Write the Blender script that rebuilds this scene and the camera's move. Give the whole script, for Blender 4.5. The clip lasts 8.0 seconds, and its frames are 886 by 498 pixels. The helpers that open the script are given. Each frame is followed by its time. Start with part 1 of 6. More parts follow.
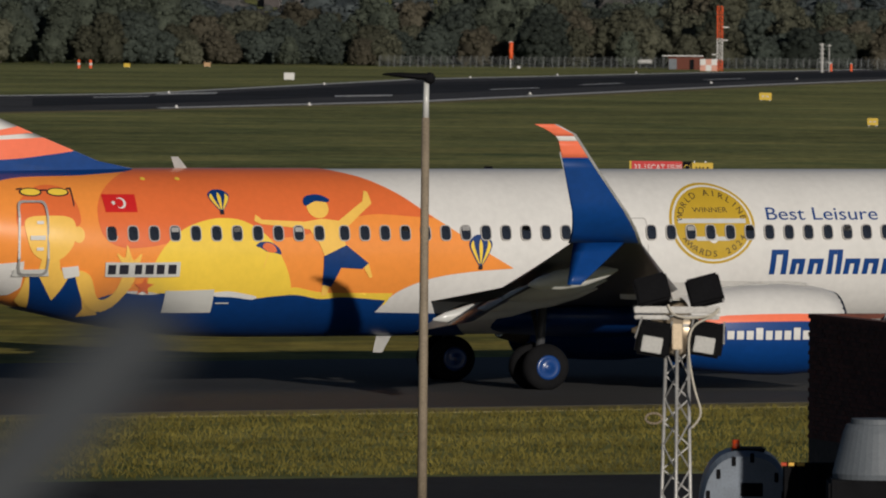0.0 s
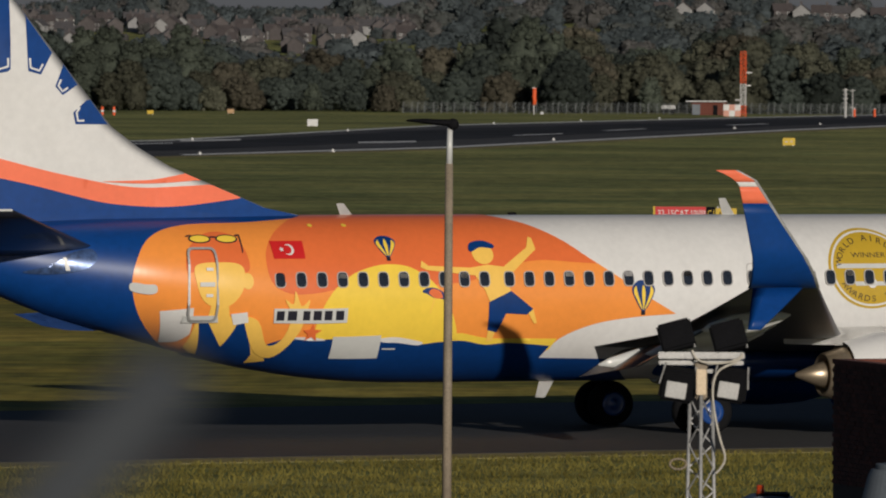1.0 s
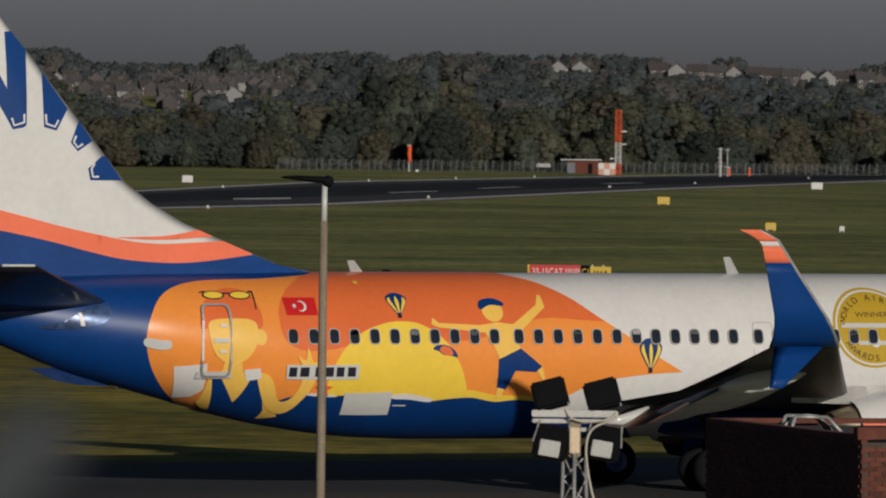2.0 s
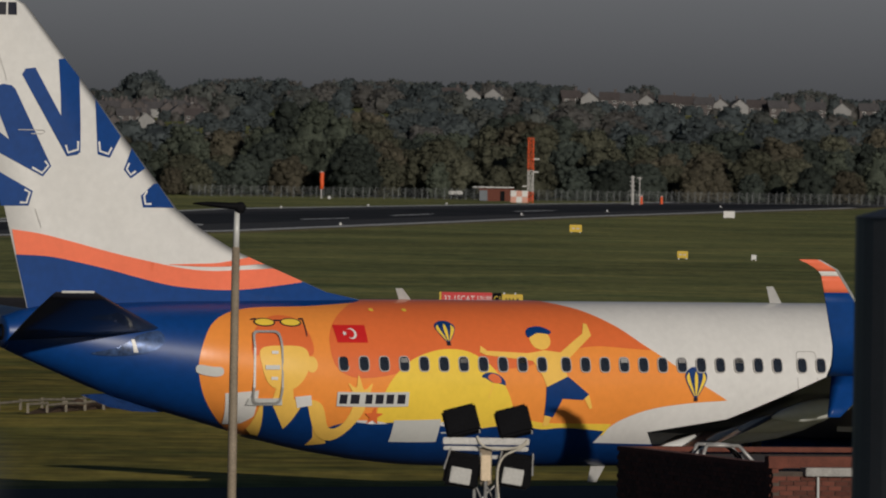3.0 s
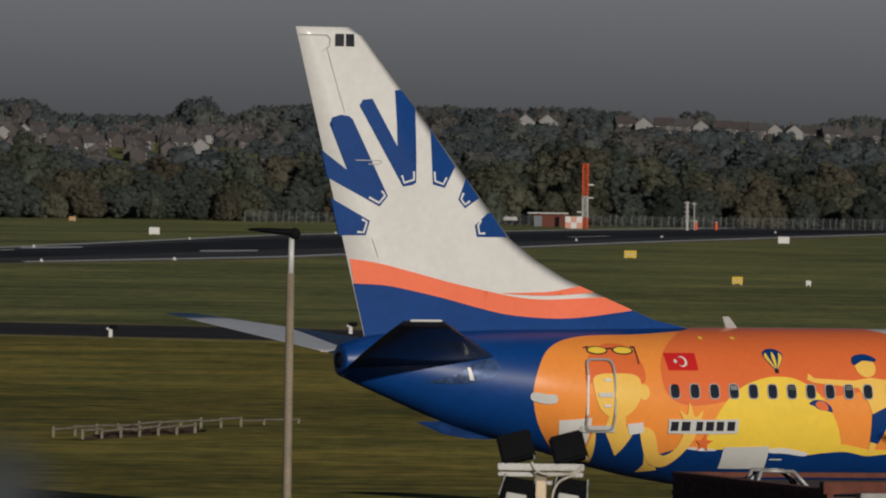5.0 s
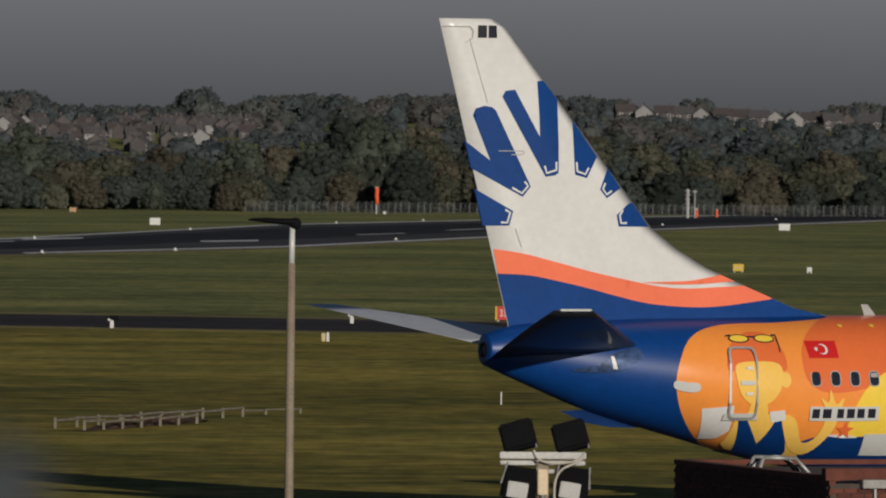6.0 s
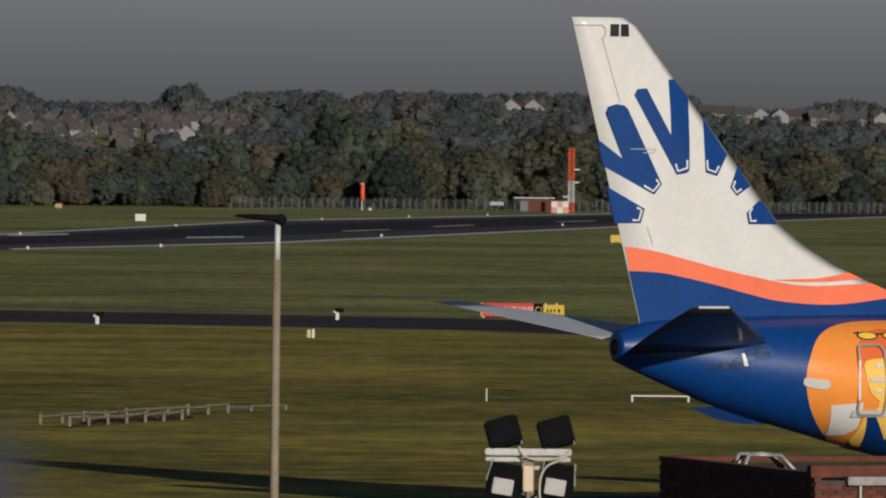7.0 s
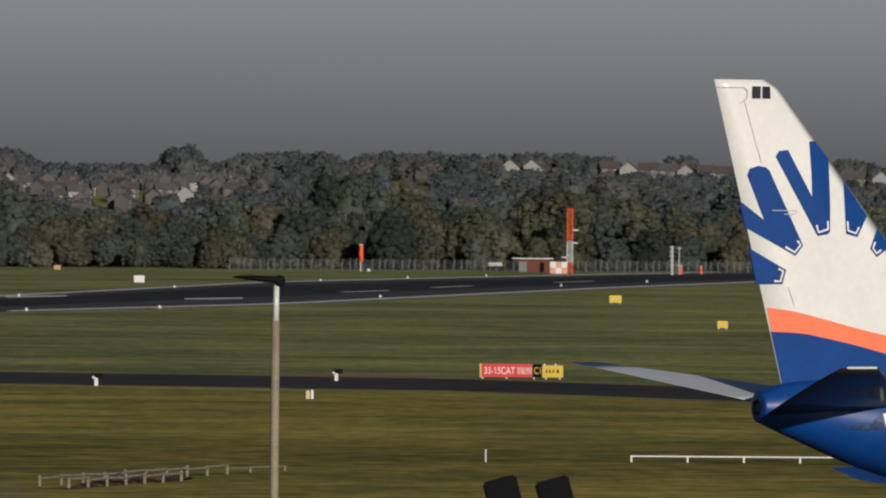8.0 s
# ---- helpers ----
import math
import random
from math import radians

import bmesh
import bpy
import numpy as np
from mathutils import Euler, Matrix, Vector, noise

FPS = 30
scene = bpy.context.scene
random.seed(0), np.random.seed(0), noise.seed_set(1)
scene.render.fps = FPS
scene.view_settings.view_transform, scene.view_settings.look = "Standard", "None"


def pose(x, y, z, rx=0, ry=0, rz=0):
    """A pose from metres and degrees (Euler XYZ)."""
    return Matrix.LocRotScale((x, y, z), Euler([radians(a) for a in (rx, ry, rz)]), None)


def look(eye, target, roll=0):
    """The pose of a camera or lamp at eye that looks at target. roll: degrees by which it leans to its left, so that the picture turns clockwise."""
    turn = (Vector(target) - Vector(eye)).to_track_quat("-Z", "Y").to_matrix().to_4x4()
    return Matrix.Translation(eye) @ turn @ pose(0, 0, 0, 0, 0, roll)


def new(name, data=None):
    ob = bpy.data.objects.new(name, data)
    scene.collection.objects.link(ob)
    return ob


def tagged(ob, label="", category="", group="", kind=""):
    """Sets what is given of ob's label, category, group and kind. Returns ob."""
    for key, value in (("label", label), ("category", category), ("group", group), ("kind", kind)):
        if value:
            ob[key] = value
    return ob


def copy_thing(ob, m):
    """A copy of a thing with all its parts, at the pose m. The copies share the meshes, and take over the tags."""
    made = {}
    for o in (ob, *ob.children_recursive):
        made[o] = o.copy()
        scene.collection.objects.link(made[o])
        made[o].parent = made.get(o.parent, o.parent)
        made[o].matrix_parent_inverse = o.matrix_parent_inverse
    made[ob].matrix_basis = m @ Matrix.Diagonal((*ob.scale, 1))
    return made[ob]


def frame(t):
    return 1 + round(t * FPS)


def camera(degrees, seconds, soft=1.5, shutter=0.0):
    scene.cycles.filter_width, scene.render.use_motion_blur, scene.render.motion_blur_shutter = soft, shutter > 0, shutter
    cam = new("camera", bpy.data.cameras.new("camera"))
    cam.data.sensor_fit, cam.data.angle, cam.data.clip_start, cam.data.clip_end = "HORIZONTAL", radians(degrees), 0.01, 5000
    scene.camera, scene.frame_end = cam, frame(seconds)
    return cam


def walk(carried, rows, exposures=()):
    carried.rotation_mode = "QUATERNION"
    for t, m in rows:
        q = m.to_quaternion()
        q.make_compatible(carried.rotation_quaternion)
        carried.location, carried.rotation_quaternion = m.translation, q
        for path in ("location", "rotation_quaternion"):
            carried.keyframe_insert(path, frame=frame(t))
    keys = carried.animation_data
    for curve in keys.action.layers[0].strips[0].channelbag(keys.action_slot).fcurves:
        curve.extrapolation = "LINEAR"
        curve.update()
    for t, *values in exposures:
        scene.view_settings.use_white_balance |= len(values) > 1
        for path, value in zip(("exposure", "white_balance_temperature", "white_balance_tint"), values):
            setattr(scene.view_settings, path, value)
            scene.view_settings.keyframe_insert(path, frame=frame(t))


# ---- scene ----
EYE = Vector((0.0, 0.0, 8.8))
cam = camera(5.575, 8.0, soft=2.0, shutter=0.0)


def aim(left, up, lean):
    """The fixed camera turned so many degrees to the left and up, and leaning."""
    a, e = radians(left), radians(up)
    way = Vector((-math.sin(a) * math.cos(e), math.cos(a) * math.cos(e), math.sin(e)))
    return look(EYE, EYE + way * 100, lean)


walk(cam, [
    (0.0, aim(0.8432, -1.4186, 0.42)),
    (0.2, aim(0.7896, -1.5807, 0.34)),
    (0.3, aim(0.7837, -1.5791, 0.31)),
    (0.5, aim(0.8179, -1.4450, 0.23)),
    (0.7, aim(0.9007, -1.4410, 0.25)),
    (0.8, aim(0.9498, -1.3455, 0.26)),
    (1.0, aim(0.9948, -1.1292, 0.28)),
    (1.2, aim(1.0031, -1.1115, 0.44)),
    (1.5, aim(0.9380, -0.9312, 0.67)),
    (1.6, aim(0.7104, -0.7987, 0.62)),
    (1.7, aim(0.5557, -0.7775, 0.58)),
    (2.8, aim(-0.3624, -0.6310, 0.86)),
    (3.0, aim(-0.3453, -0.5846, 0.87)),
    (3.2, aim(-0.3309, -0.5427, 0.80)),
    (3.3, aim(-0.1724, -0.5290, 0.77)),
    (3.5, aim(0.0032, -0.5068, 0.70)),
    (3.7, aim(0.0964, -0.4818, 0.76)),
    (4.0, aim(0.2059, -0.4456, 0.85)),
    (4.2, aim(0.1419, -0.3947, 0.85)),
    (5.3, aim(-0.0040, -0.4678, 0.82)),
    (5.5, aim(-0.0052, -0.5029, 0.82)),
    (5.7, aim(0.0029, -0.5204, 0.68)),
    (6.0, aim(0.0052, -0.4965, 0.49)),
    (6.2, aim(-0.0017, -0.4902, 0.49)),
    (6.5, aim(-0.0212, -0.5202, 0.50)),
    (6.8, aim(-0.0609, -0.5362, 0.53)),
    (7.0, aim(-0.0861, -0.5178, 0.55)),
    (7.2, aim(-0.1144, -0.4981, 0.50)),
    (7.5, aim(-0.1388, -0.3363, 0.43)),
    (7.7, aim(-0.1129, -0.2216, 0.43)),
    (8.0, aim(-0.0910, -0.1351, 0.42)),
], [(0.0, -0.82), (1.0, -0.80), (2.0, -0.94), (3.5, -1.08), (4.2, -1.06), (5.5, -0.88), (6.5, -0.76), (7.2, -0.60), (8.0, -0.44)])
cam.data.dof.use_dof = True
cam.data.dof.focus_distance, cam.data.dof.aperture_fstop = 215.0, 11.0


# ---- world and sun ----
SUN_TO = Vector((5.4, -15.1, 3.85)).normalized()
world = bpy.data.worlds.new("sky")
scene.world = world
world.use_nodes = True
wn = world.node_tree
sky = wn.nodes.new("ShaderNodeTexSky")
sky.sky_type = "NISHITA"
sky.sun_disc = False
sky.sun_elevation = math.asin(SUN_TO.z)
sky.sun_rotation = math.atan2(SUN_TO.x, SUN_TO.y)
sky.air_density, sky.dust_density, sky.ozone_density = 0.5, 0.25, 1.0
bg = wn.nodes["Background"]
bg.inputs["Strength"].default_value = 0.05
wn.links.new(sky.outputs[0], bg.inputs[0])

lamp = bpy.data.lights.new("sun", "SUN")
lamp.energy, lamp.angle, lamp.color = 5.0, radians(0.53), (1.0, 0.93, 0.84)
sun = new("sun", lamp)
sun.matrix_world = look(SUN_TO * 100, (0, 0, 0))


# ---- materials ----
def material(name, colour, rough=0.6, metal=0.0, vary=0.12, scale=3.0, fine=30.0, bump=0.0, coat=0.0, other=None, spec=0.5, island=0.0, per_object=0.0):
    """Two-scale varied surface: broad stains and fine grain."""
    m = bpy.data.materials.new(name)
    m.use_nodes = True
    nt = m.node_tree
    b = nt.nodes["Principled BSDF"]
    b.inputs["Roughness"].default_value, b.inputs["Metallic"].default_value = rough, metal
    b.inputs["Coat Weight"].default_value = coat
    b.inputs["Specular IOR Level"].default_value = spec
    geo = nt.nodes.new("ShaderNodeNewGeometry")
    tc = nt.nodes.new("ShaderNodeTexCoord")
    n1, n2 = nt.nodes.new("ShaderNodeTexNoise"), nt.nodes.new("ShaderNodeTexNoise")
    for n, s, d in ((n1, scale, 4), (n2, fine, 3)):
        n.inputs["Scale"].default_value, n.inputs["Detail"].default_value = s, d
        nt.links.new(tc.outputs["Object"], n.inputs["Vector"])
    add = nt.nodes.new("ShaderNodeMath")
    add.operation = "MULTIPLY_ADD"
    add.inputs[1].default_value = 0.5
    half = nt.nodes.new("ShaderNodeMath")
    half.operation = "MULTIPLY"
    half.inputs[1].default_value = 0.5
    nt.links.new(n2.outputs["Fac"], half.inputs[0])
    nt.links.new(n1.outputs["Fac"], add.inputs[0])
    nt.links.new(half.outputs[0], add.inputs[2])
    ramp = nt.nodes.new("ShaderNodeValToRGB")
    lo = [max(0.0, c * (1 - 2 * vary)) for c in colour]
    hi = [min(1.0, c * (1 + 2 * vary)) for c in (other or colour)]
    ramp.color_ramp.elements[0].position, ramp.color_ramp.elements[1].position = 0.3, 0.7
    ramp.color_ramp.elements[0].color, ramp.color_ramp.elements[1].color = (*lo, 1), (*hi, 1)
    nt.links.new(add.outputs[0], ramp.inputs[0])
    out = ramp.outputs[0]
    if island or per_object:
        src = geo.outputs["Random Per Island"] if island else nt.nodes.new("ShaderNodeObjectInfo").outputs["Random"]
        k = island or per_object
        mr = nt.nodes.new("ShaderNodeMapRange")
        mr.inputs["To Min"].default_value, mr.inputs["To Max"].default_value = 1 - k, 1 + k
        nt.links.new(src, mr.inputs["Value"])
        hs = nt.nodes.new("ShaderNodeHueSaturation")
        nt.links.new(mr.outputs[0], hs.inputs["Value"])
        nt.links.new(out, hs.inputs["Color"])
        out = hs.outputs[0]
    nt.links.new(out, b.inputs["Base Color"])
    if bump:
        bp = nt.nodes.new("ShaderNodeBump")
        bp.inputs["Strength"].default_value, bp.inputs["Distance"].default_value = 0.6, bump
        nt.links.new(n2.outputs["Fac"], bp.inputs["Height"])
        nt.links.new(bp.outputs[0], b.inputs["Normal"])
    return m


def paint(name, colour, rough=0.3, vary=0.03):
    return material(name, colour, rough, vary=vary, scale=0.7, fine=6.0, coat=0.25)


def gloss(name, colour):
    return material(name, colour, 0.38, vary=0.08, scale=0.7, fine=6.0, spec=0.35)


WHITE = paint("white_paint", (0.71, 0.695, 0.665), vary=0.035)
BLUE = gloss("blue_paint", (0.003, 0.046, 0.205))
ORANGE = paint("orange_paint", (0.90, 0.30, 0.055))
CORAL = paint("coral_paint", (0.78, 0.165, 0.045))
SALMON = paint("salmon_paint", (0.92, 0.20, 0.10))
YELLOW = paint("yellow_paint", (0.90, 0.62, 0.07))
SKIN = paint("pale_yellow_paint", (0.92, 0.56, 0.11))
RED = paint("red_paint", (0.60, 0.02, 0.02))
SEA = gloss("sea_blue_paint", (0.003, 0.036, 0.16))
GOLD = paint("gold_paint", (0.52, 0.34, 0.03))
INK = paint("dark_ink", (0.02, 0.02, 0.03))
GREYWHITE = paint("grey_white_paint", (0.58, 0.58, 0.55))
# far stabiliser: its sunlit tone is put into the colour
STABLIT = material("stabiliser_lit_grey", (0.58, 0.60, 0.64), 0.4, vary=0.06)
# wing grey taken far below its real tone to carry the underside shade
WINGSHADE = material("wing_shade_grey", (0.060, 0.062, 0.068), 0.42, vary=0.12, scale=1.2)
# near stabiliser: the shade on its underside is put into the colour
STABSHADE = paint("stabiliser_painted_shade", (0.02, 0.022, 0.035), 0.5)
GLASS = material("window_glass", (0.02, 0.025, 0.035), 0.08, vary=0.1, spec=0.8)
RIM = material("window_frame_metal", (0.42, 0.40, 0.38), 0.4, vary=0.1)
CHROME = material("bare_metal", (0.75, 0.72, 0.68), 0.22, 1.0, vary=0.05)
EXHAUST = material("burnt_metal", (0.50, 0.40, 0.28), 0.4, 0.8, vary=0.1)
# colour of the sun glint painted on the blue tail
GLINTBLUE = material("painted_glint_blue", (0.045, 0.085, 0.20), 0.20, 0.25, vary=0.4, scale=1.4, fine=9.0)
TYRE = material("tyre_rubber", (0.009, 0.009, 0.010), 0.9, vary=0.2, bump=0.004, spec=0.12)
HUB = paint("blue_wheel_hub", (0.008, 0.048, 0.20))
BLACK = material("black_metal", (0.006, 0.006, 0.007), 0.85, vary=0.2, spec=0.12)
STEEL = material("galvanised_steel", (0.42, 0.41, 0.39), 0.5, 0.4, vary=0.15)
COLUMN = material("weathered_column", (0.25, 0.20, 0.14), 0.7, vary=0.2, scale=1.5)
LENS = material("flood_glass", (0.55, 0.54, 0.51), 0.25, vary=0.08)
ROPE = material("pale_rope", (0.50, 0.46, 0.38), 0.9, vary=0.15)
BARK = material("bark", (0.05, 0.04, 0.03), 0.9, vary=0.3)


# ---- mesh helpers ----
def part(name, bm, mat_, parent=None, label="", smooth=False, m=None):
    me = bpy.data.meshes.new(name)
    bm.to_mesh(me)
    bm.free()
    me.materials.append(mat_)
    if smooth:
        for p in me.polygons:
            p.use_smooth = True
    ob = new(name, me)
    if parent is not None:
        ob.parent = parent
    if m is not None:
        ob.matrix_basis = m
    if label:
        ob["label"] = label
    return ob


def thing(name, label, category, m=None, group="", kind=""):
    ob = new(name)
    ob.empty_display_size = 0.2
    if m is not None:
        ob.matrix_basis = m
    return tagged(ob, label, category, group, kind)


def box(bm, cx, cy, cz, sx, sy, sz, bevel=0.0, m=None):
    r = bmesh.ops.create_cube(bm, size=1.0, matrix=(m or Matrix()) @ Matrix.Translation((cx, cy, cz)) @ Matrix.Diagonal((sx, sy, sz, 1)))
    if bevel:
        es = list({e for v in r["verts"] for e in v.link_edges})
        bmesh.ops.bevel(bm, geom=es, offset=bevel, segments=2, affect="EDGES")
    return bm


def B(*a, **k):
    return box(bmesh.new(), *a, **k)


def tube(bm, a, b, r, r2=None, n=10, caps=True):
    a, b = Vector(a), Vector(b)
    d = b - a
    q = d.to_track_quat("Z", "Y").to_matrix().to_4x4()
    bmesh.ops.create_cone(bm, cap_ends=caps, segments=n, radius1=r, radius2=r if r2 is None else r2, depth=d.length,
                          matrix=Matrix.Translation((a + b) / 2) @ q)
    return bm


def loft(rings, close=True, caps=True):
    """A skin over rings of equally many points."""
    bm = bmesh.new()
    vs = [[bm.verts.new(p) for p in r] for r in rings]
    n = len(vs[0])
    for a, b in zip(vs, vs[1:]):
        for i in range(n if close else n - 1):
            j = (i + 1) % n
            bm.faces.new((a[i], a[j], b[j], b[i]))
    if caps and close:
        bm.faces.new(list(reversed(vs[0])))
        bm.faces.new(vs[-1])
    bmesh.ops.recalc_face_normals(bm, faces=bm.faces)
    return bm


def revolve(profile, axis_m, n=32):
    """Profile of (along, radius) turned about the local x axis of axis_m."""
    rings = []
    for x, r in profile:
        rings.append([axis_m @ Vector((x, r * math.cos(2 * math.pi * i / n), r * math.sin(2 * math.pi * i / n))) for i in range(n)])
    return loft(rings)


def smoothstep(a, b, x):
    k = min(1, max(0, (x - a) / (b - a)))
    return k * k * (3 - 2 * k)


# ---- ground, pavements ----
def hill(x, y):
    """Height of the land: flat airfield, then a slope up to a low ridge."""
    k = smoothstep(2250, 3280, y)
    return k * (24.6 + 1.6 * math.sin(x / 60.0 + 0.6) + 1.0 * math.sin(x / 37.0 + 1)) + (0.0 if y < 3300 else (y - 3300) * 0.004)


def sheet(outline, z, thick=0.05):
    bm = bmesh.new()
    f = bm.faces.new([bm.verts.new((x, y, z)) for x, y in outline])
    r = bmesh.ops.extrude_face_region(bm, geom=[f])
    bmesh.ops.translate(bm, verts=[v for v in r["geom"] if isinstance(v, bmesh.types.BMVert)], vec=(0, 0, -thick))
    bmesh.ops.recalc_face_normals(bm, faces=bm.faces)
    return bm


def grass_material(name, low, high):
    m = material(name, low, 0.95, vary=0.32, scale=0.016, fine=0.5, spec=0.1, other=high)
    nt = m.node_tree
    b = nt.nodes["Principled BSDF"]
    old = b.inputs["Base Color"].links[0].from_socket
    tc = nt.nodes.new("ShaderNodeTexCoord")
    mp = nt.nodes.new("ShaderNodeMapping")
    mp.inputs["Scale"].default_value = (0.07, 0.09, 1)
    mp.inputs["Rotation"].default_value = (0, 0, radians(-8))
    n = nt.nodes.new("ShaderNodeTexNoise")
    n.inputs["Scale"].default_value, n.inputs["Detail"].default_value, n.inputs["Roughness"].default_value = 1.0, 8, 0.62
    g = nt.nodes.new("ShaderNodeTexNoise")
    g.inputs["Scale"].default_value, g.inputs["Detail"].default_value, g.inputs["Roughness"].default_value = 1.0, 7, 0.7
    mg = nt.nodes.new("ShaderNodeMapping")
    mg.inputs["Scale"].default_value = (1.3, 0.16, 1)
    nt.links.new(tc.outputs["Object"], mg.inputs[0])
    nt.links.new(tc.outputs["Object"], mp.inputs[0])
    nt.links.new(mp.outputs[0], n.inputs["Vector"])
    nt.links.new(mg.outputs[0], g.inputs["Vector"])
    r = nt.nodes.new("ShaderNodeValToRGB")
    r.color_ramp.elements[0].position, r.color_ramp.elements[1].position = 0.35, 0.65
    r.color_ramp.elements[0].color, r.color_ramp.elements[1].color = (0.58, 0.72, 0.68, 1), (1.42, 1.30, 1.18, 1)
    nt.links.new(n.outputs["Fac"], r.inputs[0])
    r2 = nt.nodes.new("ShaderNodeValToRGB")
    r2.color_ramp.elements[0].position, r2.color_ramp.elements[1].position = 0.3, 0.7
    r2.color_ramp.elements[0].color, r2.color_ramp.elements[1].color = (0.76, 0.76, 0.76, 1), (1.22, 1.22, 1.22, 1)
    nt.links.new(g.outputs["Fac"], r2.inputs[0])
    out = old
    for s in (r.outputs[0], r2.outputs[0]):
        mx = nt.nodes.new("ShaderNodeMix")
        mx.data_type, mx.blend_type = "RGBA", "MULTIPLY"
        mx.inputs["Factor"].default_value = 1.0
        nt.links.new(out, mx.inputs["A"])
        nt.links.new(s, mx.inputs["B"])
        out = mx.outputs["Result"]
    nt.links.new(out, b.inputs["Base Color"])
    return m


GRASS = grass_material("mown_grass", (0.122, 0.165, 0.050), (0.245, 0.238, 0.088))
DRYGRASS = grass_material("ochre_grass", (0.135, 0.138, 0.024), (0.275, 0.222, 0.050))
ASPHALT = material("taxiway_asphalt", (0.048, 0.047, 0.047), 0.85, vary=0.15, scale=0.08, fine=4.0, spec=0.25)
RUNWAY = material("runway_asphalt", (0.074, 0.072, 0.073), 0.85, vary=0.28, scale=0.05, fine=0.5, spec=0.08)
RUBBER = material("tyre_rubber_stain", (0.030, 0.029, 0.030), 0.8, vary=0.45, scale=0.035, fine=0.3, spec=0.08)
SHOULDER = material("worn_asphalt", (0.050, 0.044, 0.044), 0.9, vary=0.3, scale=0.08, fine=1.0, spec=0.06)
LINEPAINT = material("line_paint", (0.62, 0.62, 0.60), 0.7, vary=0.15, scale=0.3)

VERGE = material("dry_verge", (0.22, 0.19, 0.085), 0.95, vary=0.25, scale=0.1, fine=1.5, spec=0.1)
bm = bmesh.new()
ys = [-400, -60, 0, 60, 120, 160, 200, 260, 400, 700, 1200, 1700] + [1950 + i * 75 for i in range(20)] + [3600, 4200, 5200, 8000]
xs = [-3000, -1200, -600] + [-400 + i * 25 for i in range(33)] + [600, 1200, 3000]
grid = [[bm.verts.new((x, y, hill(x, y))) for x in xs] for y in ys]
for a, b in zip(grid, grid[1:]):
    for i in range(len(xs) - 1):
        bm.faces.new((a[i], a[i + 1], b[i + 1], b[i]))
ground = tagged(part("ground", bm, GRASS, smooth=True), "mown grass airfield rising to a distant wooded ridge", "ground", kind="structure")

taxi = part("taxiway", sheet([(-70, 166), (-8.9, 204.6), (3.7, 211.6), (80, 254), (80, 286), (-3, 239), (-70, 201)], 0.03), ASPHALT)
tagged(taxi, "grey asphalt taxiway under the airliner", "taxiway", kind="structure")
infield = part("infield", sheet([(-90, 516), (-24, 503), (1.3, 491), (16, 467), (60, 399), (80, 370), (80, 285), (-3, 238), (-70, 200), (-90, 190)], 0.012), DRYGRASS)
tagged(infield, "ochre mown grass between the taxiways", "grass", kind="structure")
taxi2 = part("taxiway_far", sheet([(-90, 558), (-25, 541), (1.4, 528), (17, 503), (60, 434), (60, 398), (16, 466), (1.3, 490), (-24, 502), (-90, 515)], 0.03), SHOULDER)
tagged(taxi2, "narrow asphalt taxiway crossing the grass", "taxiway", kind="structure")
verge = part("verge", sheet([(-90, 558), (-25, 541), (1.4, 528), (17, 503), (60, 434), (60, 440), (17.5, 511), (1.6, 537), (-25, 549), (-90, 566)], 0.02), VERGE)
tagged(verge, "strip of dry tan grass beside the taxiway", "verge", kind="structure")
verge3 = part("verge_south", sheet([(-90, 515), (-24, 502), (1.3, 490), (16, 466), (60, 398), (60, 394), (15.8, 461), (1.2, 485.5), (-24, 497.5), (-90, 510)], 0.02), VERGE)
tagged(verge3, "thin strip of dry tan grass beside the taxiway", "verge", kind="structure")
verge2 = part("verge_near", sheet([(-70, 163.5), (-8.7, 202.4), (3.9, 209.4), (80, 251.6), (80, 254), (3.7, 211.6), (-8.9, 204.6), (-70, 166)], 0.02), VERGE)
tagged(verge2, "dry tan grass edge of the taxiway", "verge", kind="structure")
rw = part("runway", sheet([(-90, 760), (-43, 910), (-17.5, 1015), (28.4, 1350), (130, 2000), (90, 1990), (25, 1712), (-25, 1440), (-53, 1110), (-100, 960)], 0.03), RUNWAY)
stain = part("rubber_stain", sheet([(-55.8, 930), (-44.6, 976), (-19.5, 1135), (31.6, 1477), (93.6, 1815), (99.3, 1925), (36.1, 1686), (-23.2, 1348), (-49.0, 1073), (-61.8, 1030)], 0.04, 0.012), RUBBER)
tagged(stain, "dark band of tyre rubber along the runway", "runway", kind="structure")
drystrip = part("verge_runway", sheet([(-90, 742), (-42.6, 893), (-16.4, 995), (29.5, 1325), (130, 1965), (130, 2000), (28.4, 1350), (-17.5, 1015), (-43, 910), (-90, 760)], 0.02), VERGE)
tagged(drystrip, "dry tan grass strip along the runway", "verge", kind="structure")
tagged(rw, "dark rubber-stained runway with white edge lines", "runway", kind="structure")
apron = part("apron", sheet([(-120, -40), (120, -40), (120, 236), (3.2, 178.5), (-7.7, 174), (-120, 120)], 0.025), material("old_dark_asphalt", (0.020, 0.020, 0.020), 0.9, vary=0.3, scale=0.2, fine=4.0, spec=0.15))
tagged(apron, "dark asphalt service road beside the grass strip", "road", kind="structure")


